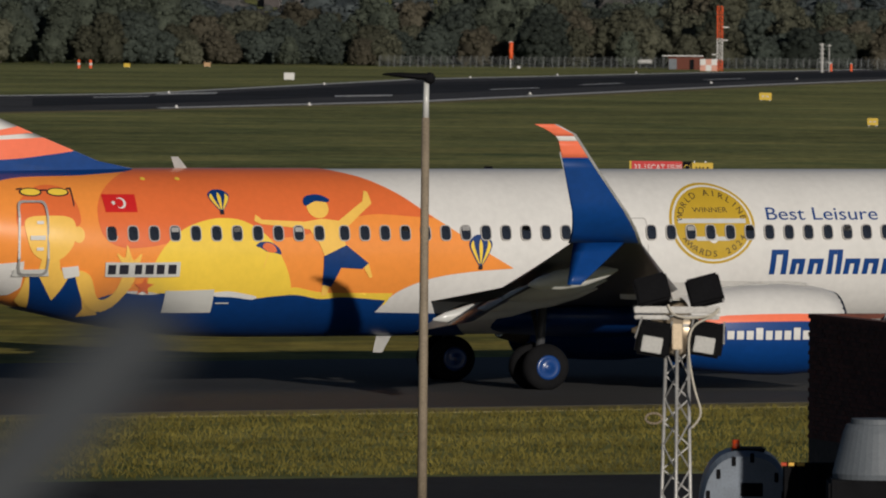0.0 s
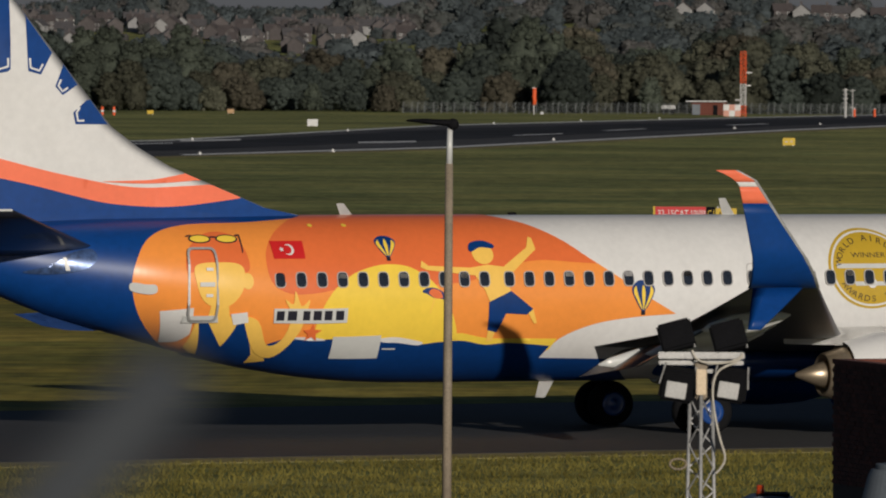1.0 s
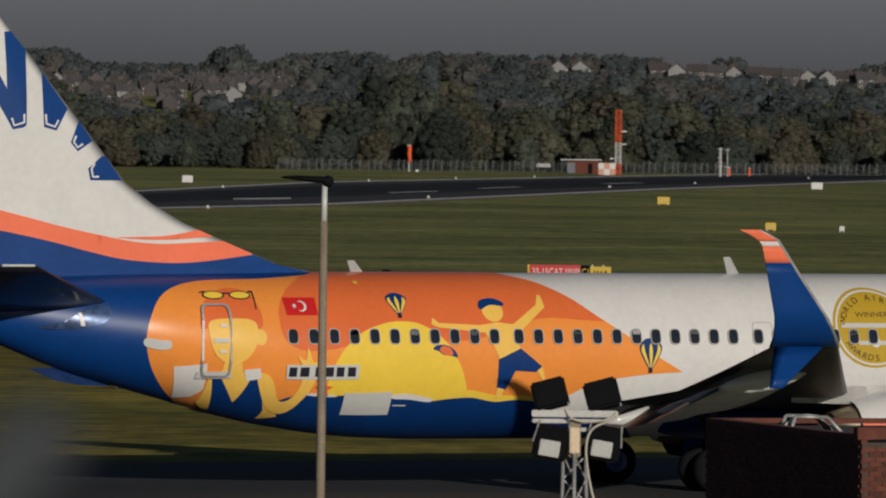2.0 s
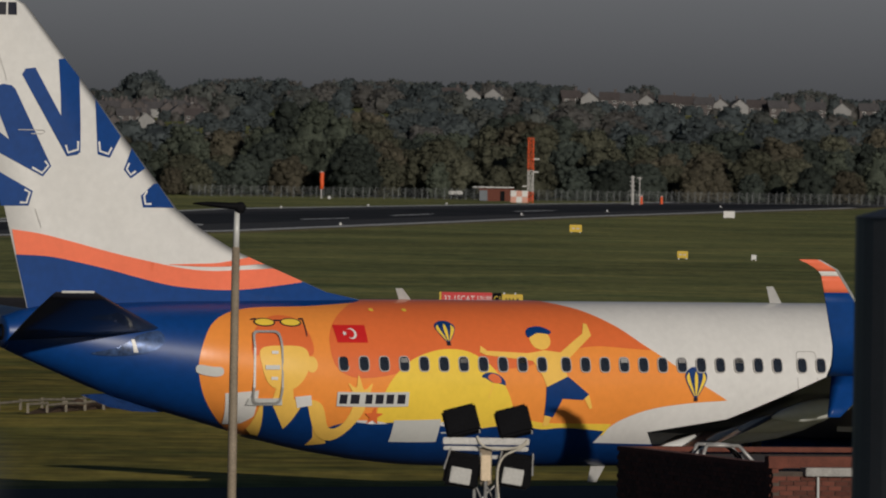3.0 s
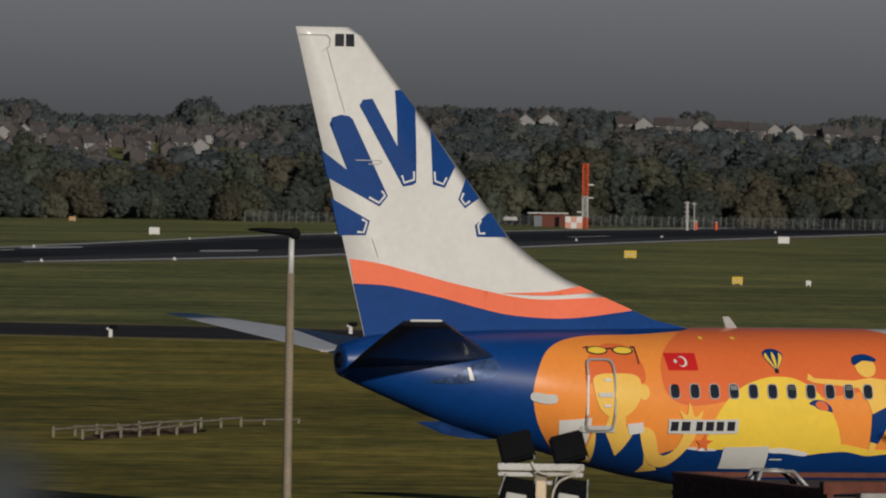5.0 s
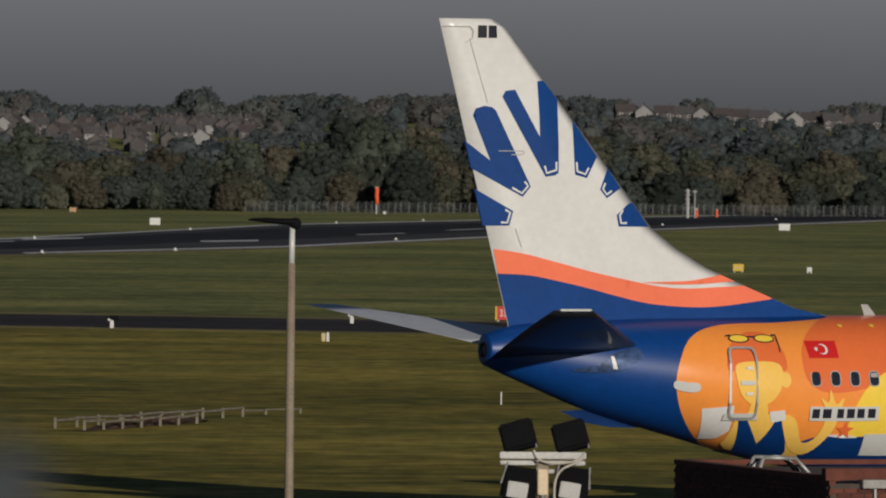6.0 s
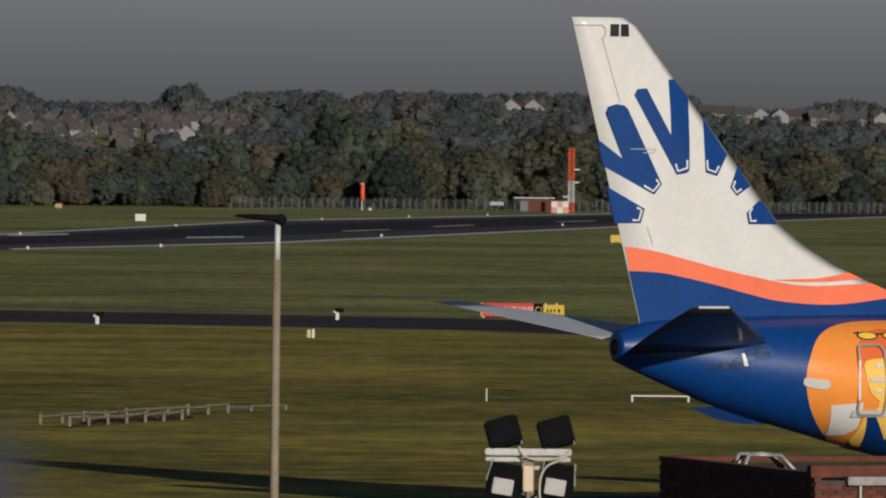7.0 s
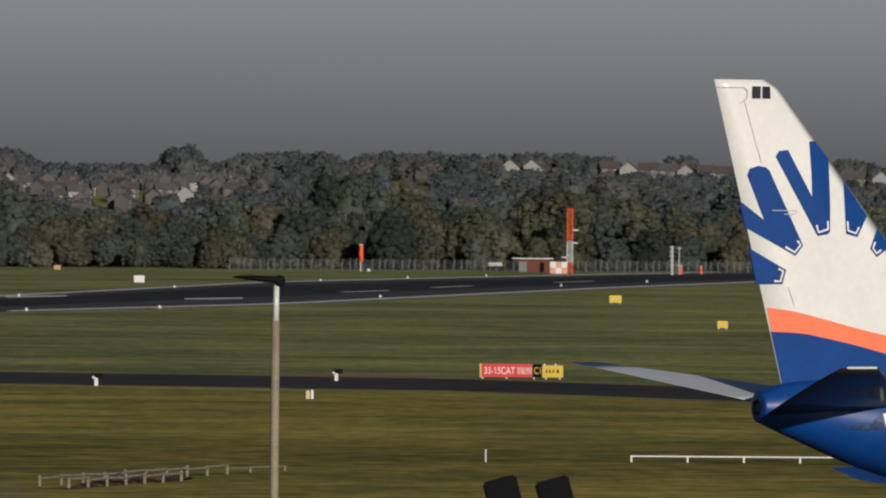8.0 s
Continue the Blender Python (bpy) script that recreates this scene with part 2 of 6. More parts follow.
# ---- airliner ----
TOPS = ((-8.06, 4.75), (-7.18, 5.07), (-4, 5.2), (1, 5.27), (3, 5.28), (24.2, 5.28), (26.3, 4.9), (27.6, 4.15), (29.0, 3.45), (29.9, 2.75))
BOTS = ((-8.06, 4.2), (-7.78, 4.02), (-5.46, 3.05), (-3.97, 2.6), (-1.73, 1.98), (-0.45, 1.67), (1, 1.43), (2.2, 1.31), (3.6, 1.26), (25.0, 1.28), (27.6, 1.6), (29.2, 2.15), (29.9, 2.65))
HALF = ((-8.2, 0.3), (-7, 0.62), (-5, 1.1), (-3, 1.5), (-1, 1.74), (1, 1.85), (3, 1.88), (24.0, 1.88), (26.5, 1.62), (28.3, 1.1), (29.4, 0.55), (29.9, 0.06))


def along(table, x):
    if x <= table[0][0]:
        return table[0][1]
    for (a, u), (b, v) in zip(table, table[1:]):
        if x <= b:
            return u + (v - u) * (x - a) / (b - a)
    return table[-1][1]


def soft_along(table, x, w=0.35):
    return sum(along(table, x + d * w) for d in (-1, -0.5, 0, 0.5, 1)) / 5


def section(s):
    t, b = soft_along(TOPS, s), soft_along(BOTS, s)
    return (t + b) / 2, (t - b) / 2, soft_along(HALF, s)


def skin(s, a, off=0.0, side=-1):
    zc, hh, hw = section(s)
    return Vector((s, side * (hw + off) * math.cos(a), zc + (hh + off) * math.sin(a)))


def girth(s, z):
    zc, hh, _ = section(s)
    return math.asin(max(-1.0, min(1.0, (z - zc) / hh)))


def curve(pts, n=6, closed=True):
    """A smooth line through a few control points."""
    out = []
    m = len(pts)
    for i in range(m if closed else m - 1):
        p = [Vector(pts[(i + k) % m] if closed else pts[min(max(i + k, 0), m - 1)]) for k in (-1, 0, 1, 2)]
        for j in range(n):
            t = j / n
            out.append(tuple(0.5 * (2 * p[1] + (p[2] - p[0]) * t + (2 * p[0] - 5 * p[1] + 4 * p[2] - p[3]) * t * t + (3 * p[1] - p[0] - 3 * p[2] + p[3]) * t ** 3)))
    if not closed:
        out.append(tuple(pts[-1]))
    return out


def oval(cx, cz, rx, rz, n=28, turn=0.0, start=0.0, end=360.0):
    c, s = math.cos(radians(turn)), math.sin(radians(turn))
    out = []
    for i in range(n + (end - start < 360)):
        a = radians(start + (end - start) * i / n)
        u, v = rx * math.cos(a), rz * math.sin(a)
        out.append((cx + u * c - v * s, cz + u * s + v * c))
    return out


def cut_up(bm, us, vs):
    for k, vals in ((0, us), (1, vs)):
        for v in vals:
            co, no = [0, 0, 0], [0, 0, 0]
            co[k], no[k] = v, 1
            bmesh.ops.bisect_plane(bm, geom=bm.verts[:] + bm.edges[:] + bm.faces[:], plane_co=co, plane_no=no)


def patch(name, pts, mat_, parent, layer=1, side=-1, label=""):
    """A painted area that follows the fuselage's skin; pts are (station, height)."""
    q = [(s, girth(s, z)) for s, z in pts]
    bm = bmesh.new()
    bm.faces.new([bm.verts.new((s, a, 0)) for s, a in q])
    bm.normal_update()
    bmesh.ops.triangulate(bm, faces=bm.faces)
    s0, s1 = min(p[0] for p in q), max(p[0] for p in q)
    a0, a1 = min(p[1] for p in q), max(p[1] for p in q)
    step = 0.5 if s0 > -1 else 0.3
    cut_up(bm, [s0 + i * step for i in range(1, int((s1 - s0) / step) + 1)], [a0 + i * 0.065 for i in range(1, int((a1 - a0) / 0.065) + 1)])
    for v in bm.verts:
        v.co = skin(v.co.x, v.co.y, 0.006 * layer, side)
    bmesh.ops.recalc_face_normals(bm, faces=bm.faces)
    if bm.faces and sum(f.normal.y * f.calc_area() for f in bm.faces) * side < 0:
        bmesh.ops.reverse_faces(bm, faces=bm.faces)
    return part(name, bm, mat_, parent, label, smooth=True)


plane = thing("airliner", "taxiing jet airliner with orange, blue and white holiday livery", "airplane", pose(-11.6, 217.1, 0, 0, 0, 17.5))

NA = 96
stations = [-7.86 + i * 0.3 for i in range(40)] + [4 + i * 1.0 for i in range(20)] + [24 + i * 0.3 for i in range(20)]
rings = []
for s in stations:
    zc, hh, hw = section(s)
    rings.append([(s, -hw * math.cos(2 * math.pi * i / NA), zc + hh * math.sin(2 * math.pi * i / NA)) for i in range(NA)])
end = []
for s, k in ((-7.80, 1.03), (-7.865, 1.02), (-7.89, 0.85), (-7.90, 0.4)):
    zc, hh, hw = section(-7.86)
    end.append([(s, -hw * k * math.cos(2 * math.pi * i / 32), zc + hh * k * math.sin(2 * math.pi * i / 32)) for i in range(32)])
part("tail_end", loft(end), BLUE, plane, "blue rounded end of the tail cone", smooth=True)
fuselage = part("fuselage", loft(rings), WHITE, plane, "glossy white fuselage skin", smooth=True)

def arc_low(s):
    return section(s)[0] - section(s)[1]


def arc_high(s):
    return section(s)[0] + section(s)[1]


def bottom_line(s0, s1, n):
    return [(s0 + (s1 - s0) * i / n, arc_low(s0 + (s1 - s0) * i / n)) for i in range(n + 1)]


def top_line(s0, s1, n):
    return [(s0 + (s1 - s0) * i / n, arc_high(s0 + (s1 - s0) * i / n)) for i in range(n + 1)]


for side in (-1, 1):
    # orange field, then coral sky, sea, tail
    field = curve([(-1.3, 1.75), (-2.5, 2.25), (-3.2, 2.86), (-3.5, 3.55), (-3.42, 4.17), (-3.0, 4.76), (-2.1, 5.05), (-0.4, 5.12), (1.0, 5.22)], closed=False)
    field += top_line(1.2, 5.7, 8) + curve([(5.75, 5.27), (6.5, 5.08), (7.2, 4.72), (7.8, 4.28), (8.46, 3.84), (9.15, 3.38), (9.97, 2.91)], closed=False)
    field += curve([(9.9, 2.90), (8.9, 2.83), (7.9, 2.67), (7.1, 2.34), (6.67, 1.86)], closed=False) + [(6.5, 1.7), (3, 1.7), (0.5, 1.6)]
    patch("orange_field", field, ORANGE, plane, 2, side, "orange painted field")
    tail = top_line(1.15, -7.84, 24) + bottom_line(-7.84, -1.2, 20) + [p for p in curve([(-1.3, 1.80), (-2.5, 2.25), (-3.2, 2.86), (-3.5, 3.55), (-3.42, 4.17), (-3.0, 4.76), (-2.1, 5.05), (-0.4, 5.12), (1.0, 5.22)], closed=False)]
    patch("tail_paint", tail, BLUE, plane, 1, side, "deep blue painted tail cone")
    coral = curve([(1.6, 3.60), (0.9, 3.45), (0.2, 3.45), (-0.22, 3.75), (-0.28, 4.36), (0.02, 4.82), (0.55, 5.13), (1.0, 5.24)], closed=False)
    coral += top_line(1.2, 5.6, 8) + curve([(5.75, 5.27), (6.5, 5.07), (7.2, 4.71), (7.8, 4.27), (8.0, 4.12)], closed=False) + curve([(7.4, 4.16), (6.6, 4.21), (5.9, 4.12), (5.3, 3.95), (4.6, 3.7), (3.0, 3.6)], closed=False)
    patch("coral_sky", coral, CORAL, plane, 3, side, "coral painted sky")
    patch("painted_sun", curve([(0.88, 2.3), (0.94, 2.85), (1.24, 3.43), (1.74, 3.86), (2.35, 4.08), (2.85, 4.12), (3.3, 4.03), (3.78, 3.71), (4.16, 3.17), (4.4, 2.6), (4.45, 2.2)], closed=False), YELLOW, plane, 4, side, "yellow half-disc sun")
    beach = curve([(4.2, 2.2), (4.45, 2.48), (5.2, 2.36), (6.2, 2.34), (7.0, 2.33)], closed=False) + [(6.85, 2.05), (4.2, 2.05)]
    patch("painted_beach", beach, YELLOW, plane, 4, side)
    sea = curve([(-1.55, 1.98), (-0.6, 2.1), (0.2, 2.36), (0.9, 2.33), (1.4, 2.36), (2.6, 2.32), (3.1, 2.32), (3.5, 2.22), (4.0, 2.27), (4.6, 2.30), (5.2, 2.2), (5.8, 2.24), (6.85, 2.16)], closed=False)
    sea += [(6.67, 1.87), (8.78, 1.82), (8.9, 1.55), (9.4, arc_low(9.4) + 0.02)] + bottom_line(9.4, -1.3, 14)
    patch("painted_sea", sea, SEA, plane, 5, side, "dark blue painted sea and belly")

patch("wave_foam", curve([(2.5, 2.36), (2.9, 2.40), (3.3, 2.34), (3.6, 2.27), (3.5, 2.20), (3.0, 2.26), (2.6, 2.28)]), WHITE, plane, 6)
patch("wave_foam", curve([(0.3, 2.40), (0.8, 2.41), (1.2, 2.34), (0.8, 2.33)]), WHITE, plane, 6)
patch("cargo_panel", [(1.36, 2.42), (2.54, 2.45), (2.57, 1.90), (1.39, 1.90)], GREYWHITE, plane, 7, label="pale grey-white rectangular panel")
# painted figures, kept as plain colour shapes
patch("painted_shape", curve([(-2.2, 3.95), (-2.12, 4.5), (-1.6, 4.86), (-1.0, 4.82), (-0.75, 4.4), (-0.8, 3.95), (-1.5, 4.15)]), CORAL, plane, 5, label="coral rounded shape")
patch("painted_shape", curve([(-2.02, 4.1), (-1.5, 4.18), (-0.92, 4.1), (-0.9, 3.6), (-1.15, 3.22), (-1.5, 3.12), (-1.85, 3.3), (-2.02, 3.7)]), SKIN, plane, 6, label="yellow rounded shape")
patch("painted_shape", [(-1.95, 2.85), (-1.7, 2.9), (-1.65, 3.2), (-1.25, 3.2), (-1.2, 2.92), (-0.8, 2.88), (-0.05, 1.85), (-1.4, 1.85), (-2.0, 2.2)], SKIN, plane, 6)
patch("painted_shape", [(-1.9, 2.84), (-1.72, 2.86), (-1.22, 2.2), (-0.95, 2.86), (-0.8, 2.85), (-0.45, 2.0), (-0.5, 1.75), (-1.5, 1.88)], SEA, plane, 7, label="dark blue painted shape")
patch("painted_shape", curve([(-0.85, 2.87), (-0.5, 2.8), (-0.2, 2.25), (0.12, 2.35), (0.28, 2.9), (0.1, 3.3), (0.3, 3.2), (0.35, 3.5), (0.5, 3.15), (0.7, 3.3), (0.62, 2.95), (0.5, 2.5), (0.1, 1.97), (-0.3, 2.0), (-0.6, 2.3)], 4), SKIN, plane, 8, label="yellow bent painted shape")
patch("painted_shape", [(-2.82, 3.05), (-2.05, 3.12), (-2.0, 2.5), (-2.2, 2.32), (-2.55, 2.3)], WHITE, plane, 5)
for c in (-1.8, -1.15):
    patch("painted_shape", oval(c, 4.72, 0.27, 0.1), INK, plane, 6)
    patch("painted_shape", oval(c, 4.72, 0.23, 0.075), YELLOW, plane, 7)
for p in (((-2.12, 4.78), (-1.98, 4.80)), ((-1.56, 4.76), (-1.40, 4.76)), ((-0.92, 4.80), (-0.82, 4.80), (-0.84, 4.40))):
    patch("painted_shape", [(q + d, z + d) for d, run in ((0.018, p), (-0.018, p[::-1])) for q, z in run], INK, plane, 7)
patch("painted_shape", [(-1.18, 2.98), (-0.80, 3.02), (-0.74, 2.78), (-1.08, 2.72)], WHITE, plane, 9)
patch("painted_shape", oval(-0.80, 3.74, 0.14, 0.19), SKIN, plane, 5)
patch("painted_shape", oval(5.13, 4.36, 0.27, 0.25), SKIN, plane, 6)
patch("painted_shape", curve([(4.8, 4.5), (4.9, 4.62), (5.2, 4.66), (5.45, 4.56), (5.4, 4.48), (5.1, 4.5), (4.85, 4.4)]), SEA, plane, 7)
patch("painted_shape", [(3.55, 4.2), (3.7, 4.08), (4.75, 4.03), (5.2, 4.1), (5.6, 4.05), (6.28, 4.5), (6.4, 4.75), (6.48, 4.72), (6.5, 4.45), (6.4, 4.38), (5.62, 3.75), (5.75, 3.45), (5.2, 3.22), (5.08, 3.5), (4.85, 3.85), (3.65, 3.98), (3.5, 4.05)], SKIN, plane, 6, label="yellow leaping painted shape")
patch("painted_shape", [(5.74, 3.48), (6.3, 3.05), (6.15, 2.92), (5.62, 2.95), (5.42, 2.5), (5.19, 2.55), (5.18, 3.22)], SEA, plane, 7, label="dark blue painted shape")
patch("painted_shape", [(6.15, 3.0), (6.3, 3.05), (6.42, 2.72), (6.35, 2.7)], SKIN, plane, 6)
patch("painted_shape", [(5.2, 2.55), (5.38, 2.52), (5.35, 2.3), (5.2, 2.28)], SKIN, plane, 6)
# glint of the glossy tail skin, laid on as a paler patch
patch("trim_scuff_plate", curve([(-6.0, 3.98), (-5.4, 4.12), (-4.9, 4.40), (-4.45, 4.50), (-4.3, 4.30), (-4.5, 4.08), (-4.9, 3.96), (-5.5, 3.92)]), GLINTBLUE, plane, 8, label="painted sun glint on the blue skin at the stabiliser root")
patch("stabiliser_fitting", [(-5.10, 4.30), (-5.02, 4.30), (-4.94, 4.0), (-5.04, 4.0)], STEEL, plane, 9, label="grey stabiliser root fitting")
# balloons
for cx, cz, r, h in ((2.74, 4.58, 0.26, 0.2), (9.12, 3.42, 0.29, 0.3)):
    env = curve([(cx - r, cz + 0.04), (cx - r * 0.6, cz + h * 0.85), (cx, cz + h), (cx + r * 0.6, cz + h * 0.85), (cx + r, cz + 0.04), (cx + 0.06, cz - h * 1.35), (cx - 0.06, cz - h * 1.35)])
    patch("painted_balloon", env, SEA, plane, 6, label="blue and yellow painted balloon")
    for k in (-0.52, 0.0, 0.52):
        patch("balloon_stripe", curve([(cx + k * r * 1.25, cz + h * 0.62 - abs(k) * 0.05), (cx + k * r * 1.35 + 0.045, cz), (cx + k * 0.1 + 0.015, cz - h * 1.2), (cx + k * 0.1 - 0.015, cz - h * 1.2), (cx + k * r * 1.35 - 0.045, cz)]), YELLOW, plane, 7)
    patch("balloon_basket", [(cx - 0.05, cz - h * 1.45), (cx + 0.05, cz - h * 1.45), (cx + 0.05, cz - h * 1.45 - 0.09), (cx - 0.05, cz - h * 1.45 - 0.09)], INK, plane, 7)
# flag
patch("painted_flag", [(-0.12, 4.67), (0.69, 4.67), (0.67, 4.26), (-0.10, 4.26)], RED, plane, 6, label="red flag with white crescent and star")
patch("crescent", oval(0.30, 4.465, 0.125, 0.125), WHITE, plane, 7)
patch("crescent_gap", oval(0.265, 4.465, 0.10, 0.10), RED, plane, 8)
patch("star", [(0.12 + (0.065 if i % 2 == 0 else 0.027) * math.cos(math.pi + i * math.pi / 5), 4.465 + (0.065 if i % 2 == 0 else 0.027) * math.sin(i * math.pi / 5)) for i in range(10)], WHITE, plane, 9)
# parasol and starfish
patch("painted_parasol", curve([(3.50, 3.47), (3.62, 3.56), (3.86, 3.55), (4.06, 3.42), (4.12, 3.27), (3.98, 3.30), (3.78, 3.33), (3.62, 3.42)]), SEA, plane, 6, label="dark blue painted parasol")
patch("painted_parasol", curve([(3.66, 3.44), (3.76, 3.54), (3.94, 3.48), (4.0, 3.33), (3.82, 3.32)]), CORAL, plane, 7)
patch("parasol_pole", [(3.80, 3.34), (3.825, 3.34), (3.70, 2.95), (3.68, 2.95)], SKIN, plane, 6)
patch("starfish", [(0.82 + (0.24 if i % 2 == 0 else 0.1) * math.cos(0.3 + i * math.pi / 5), 2.52 + (0.22 if i % 2 == 0 else 0.1) * math.sin(0.3 + i * math.pi / 5)) for i in range(10)], CORAL, plane, 9, label="coral painted starfish")
# registration: plain bars on a pale plate
patch("registration_plate", [(-0.16, 3.10), (1.64, 3.10), (1.64, 2.76), (-0.14, 2.76)], GREYWHITE, plane, 9, label="pale plate with dark bars")
for s0, s1 in ((-0.09, 0.10), (0.18, 0.40), (0.55, 0.72), (0.80, 1.00), (1.07, 1.26), (1.35, 1.55)):
    patch("registration_bar", [(s0, 3.04), (s1, 3.04), (s1, 2.82), (s0, 2.82)], INK, plane, 10)
# award roundel and titles as plain shapes
patch("award_ring", oval(15.08, 3.98, 1.10, 0.98, 40), GOLD, plane, 1, label="gold award roundel")
patch("award_band", oval(15.08, 3.98, 1.03, 0.92, 40), WHITE, plane, 2)
patch("award_disc", oval(15.08, 3.98, 0.98, 0.87, 40), GOLD, plane, 3)
patch("award_mark", [(14.2, 4.09), (15.95, 4.09), (15.95, 3.98), (14.2, 3.98)], GREYWHITE, plane, 4, label="pale plain bar")
patch("award_emblem", oval(15.08, 3.62, 0.12, 0.12), WHITE, plane, 4)
patch("award_emblem", [(14.6, 3.66), (15.55, 3.66), (15.5, 3.56), (14.65, 3.56)], GREYWHITE, plane, 4)


def lettering(text, s0, s1, z0, h, mat_, parent, layer=3, name="lettering"):
    """Built-in font letters laid on the skin, each glyph flat mesh."""
    cu = bpy.data.curves.new(name, "FONT")
    cu.body = text
    ob = new(name, cu)
    dg = bpy.context.evaluated_depsgraph_get()
    me = bpy.data.meshes.new_from_object(ob.evaluated_get(dg))
    bpy.data.objects.remove(ob)
    bm = bmesh.new()
    bm.from_mesh(me)
    xs_ = [v.co.x for v in bm.verts]
    ys_ = [v.co.y for v in bm.verts]
    x0, x1, y0, y1 = min(xs_), max(xs_), min(ys_), max(ys_)
    for v in bm.verts:
        s = s0 + (v.co.x - x0) / (x1 - x0) * (s1 - s0)
        z = z0 + (v.co.y - y0) / (y1 - y0) * h
        v.co = skin(s, girth(s, z), 0.004 * layer)
    return part(name, bm, mat_, parent, "lettering reading " + text)


lettering("Best Leisure", 16.52, 19.42, 4.06, 0.30, BLUE, plane)
lettering("WINNER", 14.62, 15.52, 4.24, 0.12, INK, plane, 5)
# company title as plain bars
for s0, s1, z1 in ((16.53, 16.98, 3.34), (17.06, 17.42, 3.12), (17.52, 17.90, 3.12), (18.02, 18.40, 3.34), (18.46, 18.86, 3.12), (18.95, 19.35, 3.12), (19.45, 19.8, 3.12)):
    for a in (s0, s1 - 0.15):
        patch("title_bar", [(a, 2.74), (a + 0.05, z1), (a + 0.19, z1), (a + 0.14, 2.74)], BLUE, plane, 3)
    patch("title_bar", [(s0 + 0.13, z1 - 0.12), (s0 + 0.145, z1), (s1 - 0.1, z1), (s1 - 0.115, z1 - 0.12)], BLUE, plane, 3)


def arc_lettering(text, cx, cz, rs, rz, a0, a1, h, outward, layer):
    """Letters set round an oval on the skin; angles in degrees from the station axis."""
    for i, ch in enumerate(text):
        if ch == " ":
            continue
        cu = bpy.data.curves.new("lettering", "FONT")
        cu.body, cu.align_x = ch, "CENTER"
        ob = new("lettering", cu)
        me = bpy.data.meshes.new_from_object(ob.evaluated_get(bpy.context.evaluated_depsgraph_get()))
        bpy.data.objects.remove(ob)
        a = radians(a0 + (a1 - a0) * i / (len(text) - 1))
        up = Vector((math.cos(a), math.sin(a))) * (1 if outward else -1)
        for v in me.vertices:
            u, w = v.co.x * h / 0.72, (v.co.y - 0.36) * h / 0.72
            q, z = cx + rs * math.cos(a) + up.y * u * 1.1 + up.x * w, cz + rz * math.sin(a) - up.x * u + up.y * w
            v.co = skin(q, girth(q, z), 0.004 * layer)
        bm = bmesh.new()
        bm.from_mesh(me)
        part("letter", bm, INK, plane)


arc_lettering("WORLD AIRLINE", 15.08, 3.98, 0.84, 0.73, 168, 12, 0.15, True, 6)
arc_lettering("AWARDS 2024", 15.08, 3.98, 0.84, 0.73, 212, 332, 0.15, False, 6)

# cabin windows
WZ = 3.76


def window_meshes(side, s_aft=True):
    out = []
    for grow, off in ((0.024, 0.012), (0.0, 0.020)):
        w, h = 0.115 + grow, 0.165 + grow
        pts = [(w * (abs(math.cos(a)) ** 0.6) * math.copysign(1, math.cos(a)), h * (abs(math.sin(a)) ** 0.6) * math.copysign(1, math.sin(a))) for a in [2 * math.pi * (i + 0.5) / 16 for i in range(16)]]
        bm = bmesh.new()
        lo = [bm.verts.new(skin(10 + s, girth(10 + s, WZ + z), -0.05, side) - Vector((10, 0, 0))) for s, z in pts]
        hi = [bm.verts.new(skin(10 + s, girth(10 + s, WZ + z), off + 0.035 if s_aft else off, side) - Vector((10, 0, 0))) for s, z in pts]
        for i in range(16):
            j = (i + 1) % 16
            bm.faces.new((lo[i], lo[j], hi[j], hi[i]))
        bm.faces.new(hi)
        bmesh.ops.recalc_face_normals(bm, faces=bm.faces)
        me = bpy.data.meshes.new("window")
        bm.to_mesh(me)
        bm.free()
        me.materials.append(RIM if grow else GLASS)
        out.append(me)
    return out


BLIND = material("pale_window_blind", (0.38, 0.37, 0.36), 0.7, vary=0.1)
blind_me = {}
for side in (-1, 1):
    bm = bmesh.new()
    bm.faces.new([bm.verts.new(skin(10 + u, girth(10 + u, WZ + v), 0.060, side) - Vector((10, 0, 0))) for u, v in ((-0.09, 0.03), (0.09, 0.03), (0.09, 0.11), (0.06, 0.135), (-0.06, 0.135), (-0.09, 0.11))])
    bmesh.ops.solidify(bm, geom=bm.faces[:], thickness=0.004)
    blind_me[side] = bpy.data.meshes.new("blind")
    bm.to_mesh(blind_me[side])
    bm.free()
    blind_me[side].materials.append(BLIND)
for side in (-1, 1):
    frame_me, pane_me = window_meshes(side)
    for i in range(48):
        s = 0.508 * i + (0.12 if i > 10 else 0) + (0.15 if i > 22 else 0)
        if s > 23.6:
            break
        dy = 1.88 - soft_along(HALF, s) if s < 3.5 else 0
        f = new("cabin_window", frame_me)
        f.parent = plane
        f.location = (s, -side * dy, 0)
        p = new("pane", pane_me)
        p.parent = f
        if (i * 7 + 3) % 11 < 3:
            b = new("blind", blind_me[side])
            b.parent = f
            b.location = (0, 0, 0.01 * (i % 3))


# fin
RUDDERLINE = paint("seam_grey", (0.56, 0.545, 0.52))


def fin_le(z):
    return 0.14 + along(((5.0, 1.6), (5.26, 1.15), (5.45, 0.2), (5.72, -0.45), (6.05, -1.25), (6.45, -2.2), (6.9, -2.98), (7.4, -3.65), (12.5, -7.72)), z)


def fin_te(z):
    return -7.26 - (z - 5.0) * 0.25


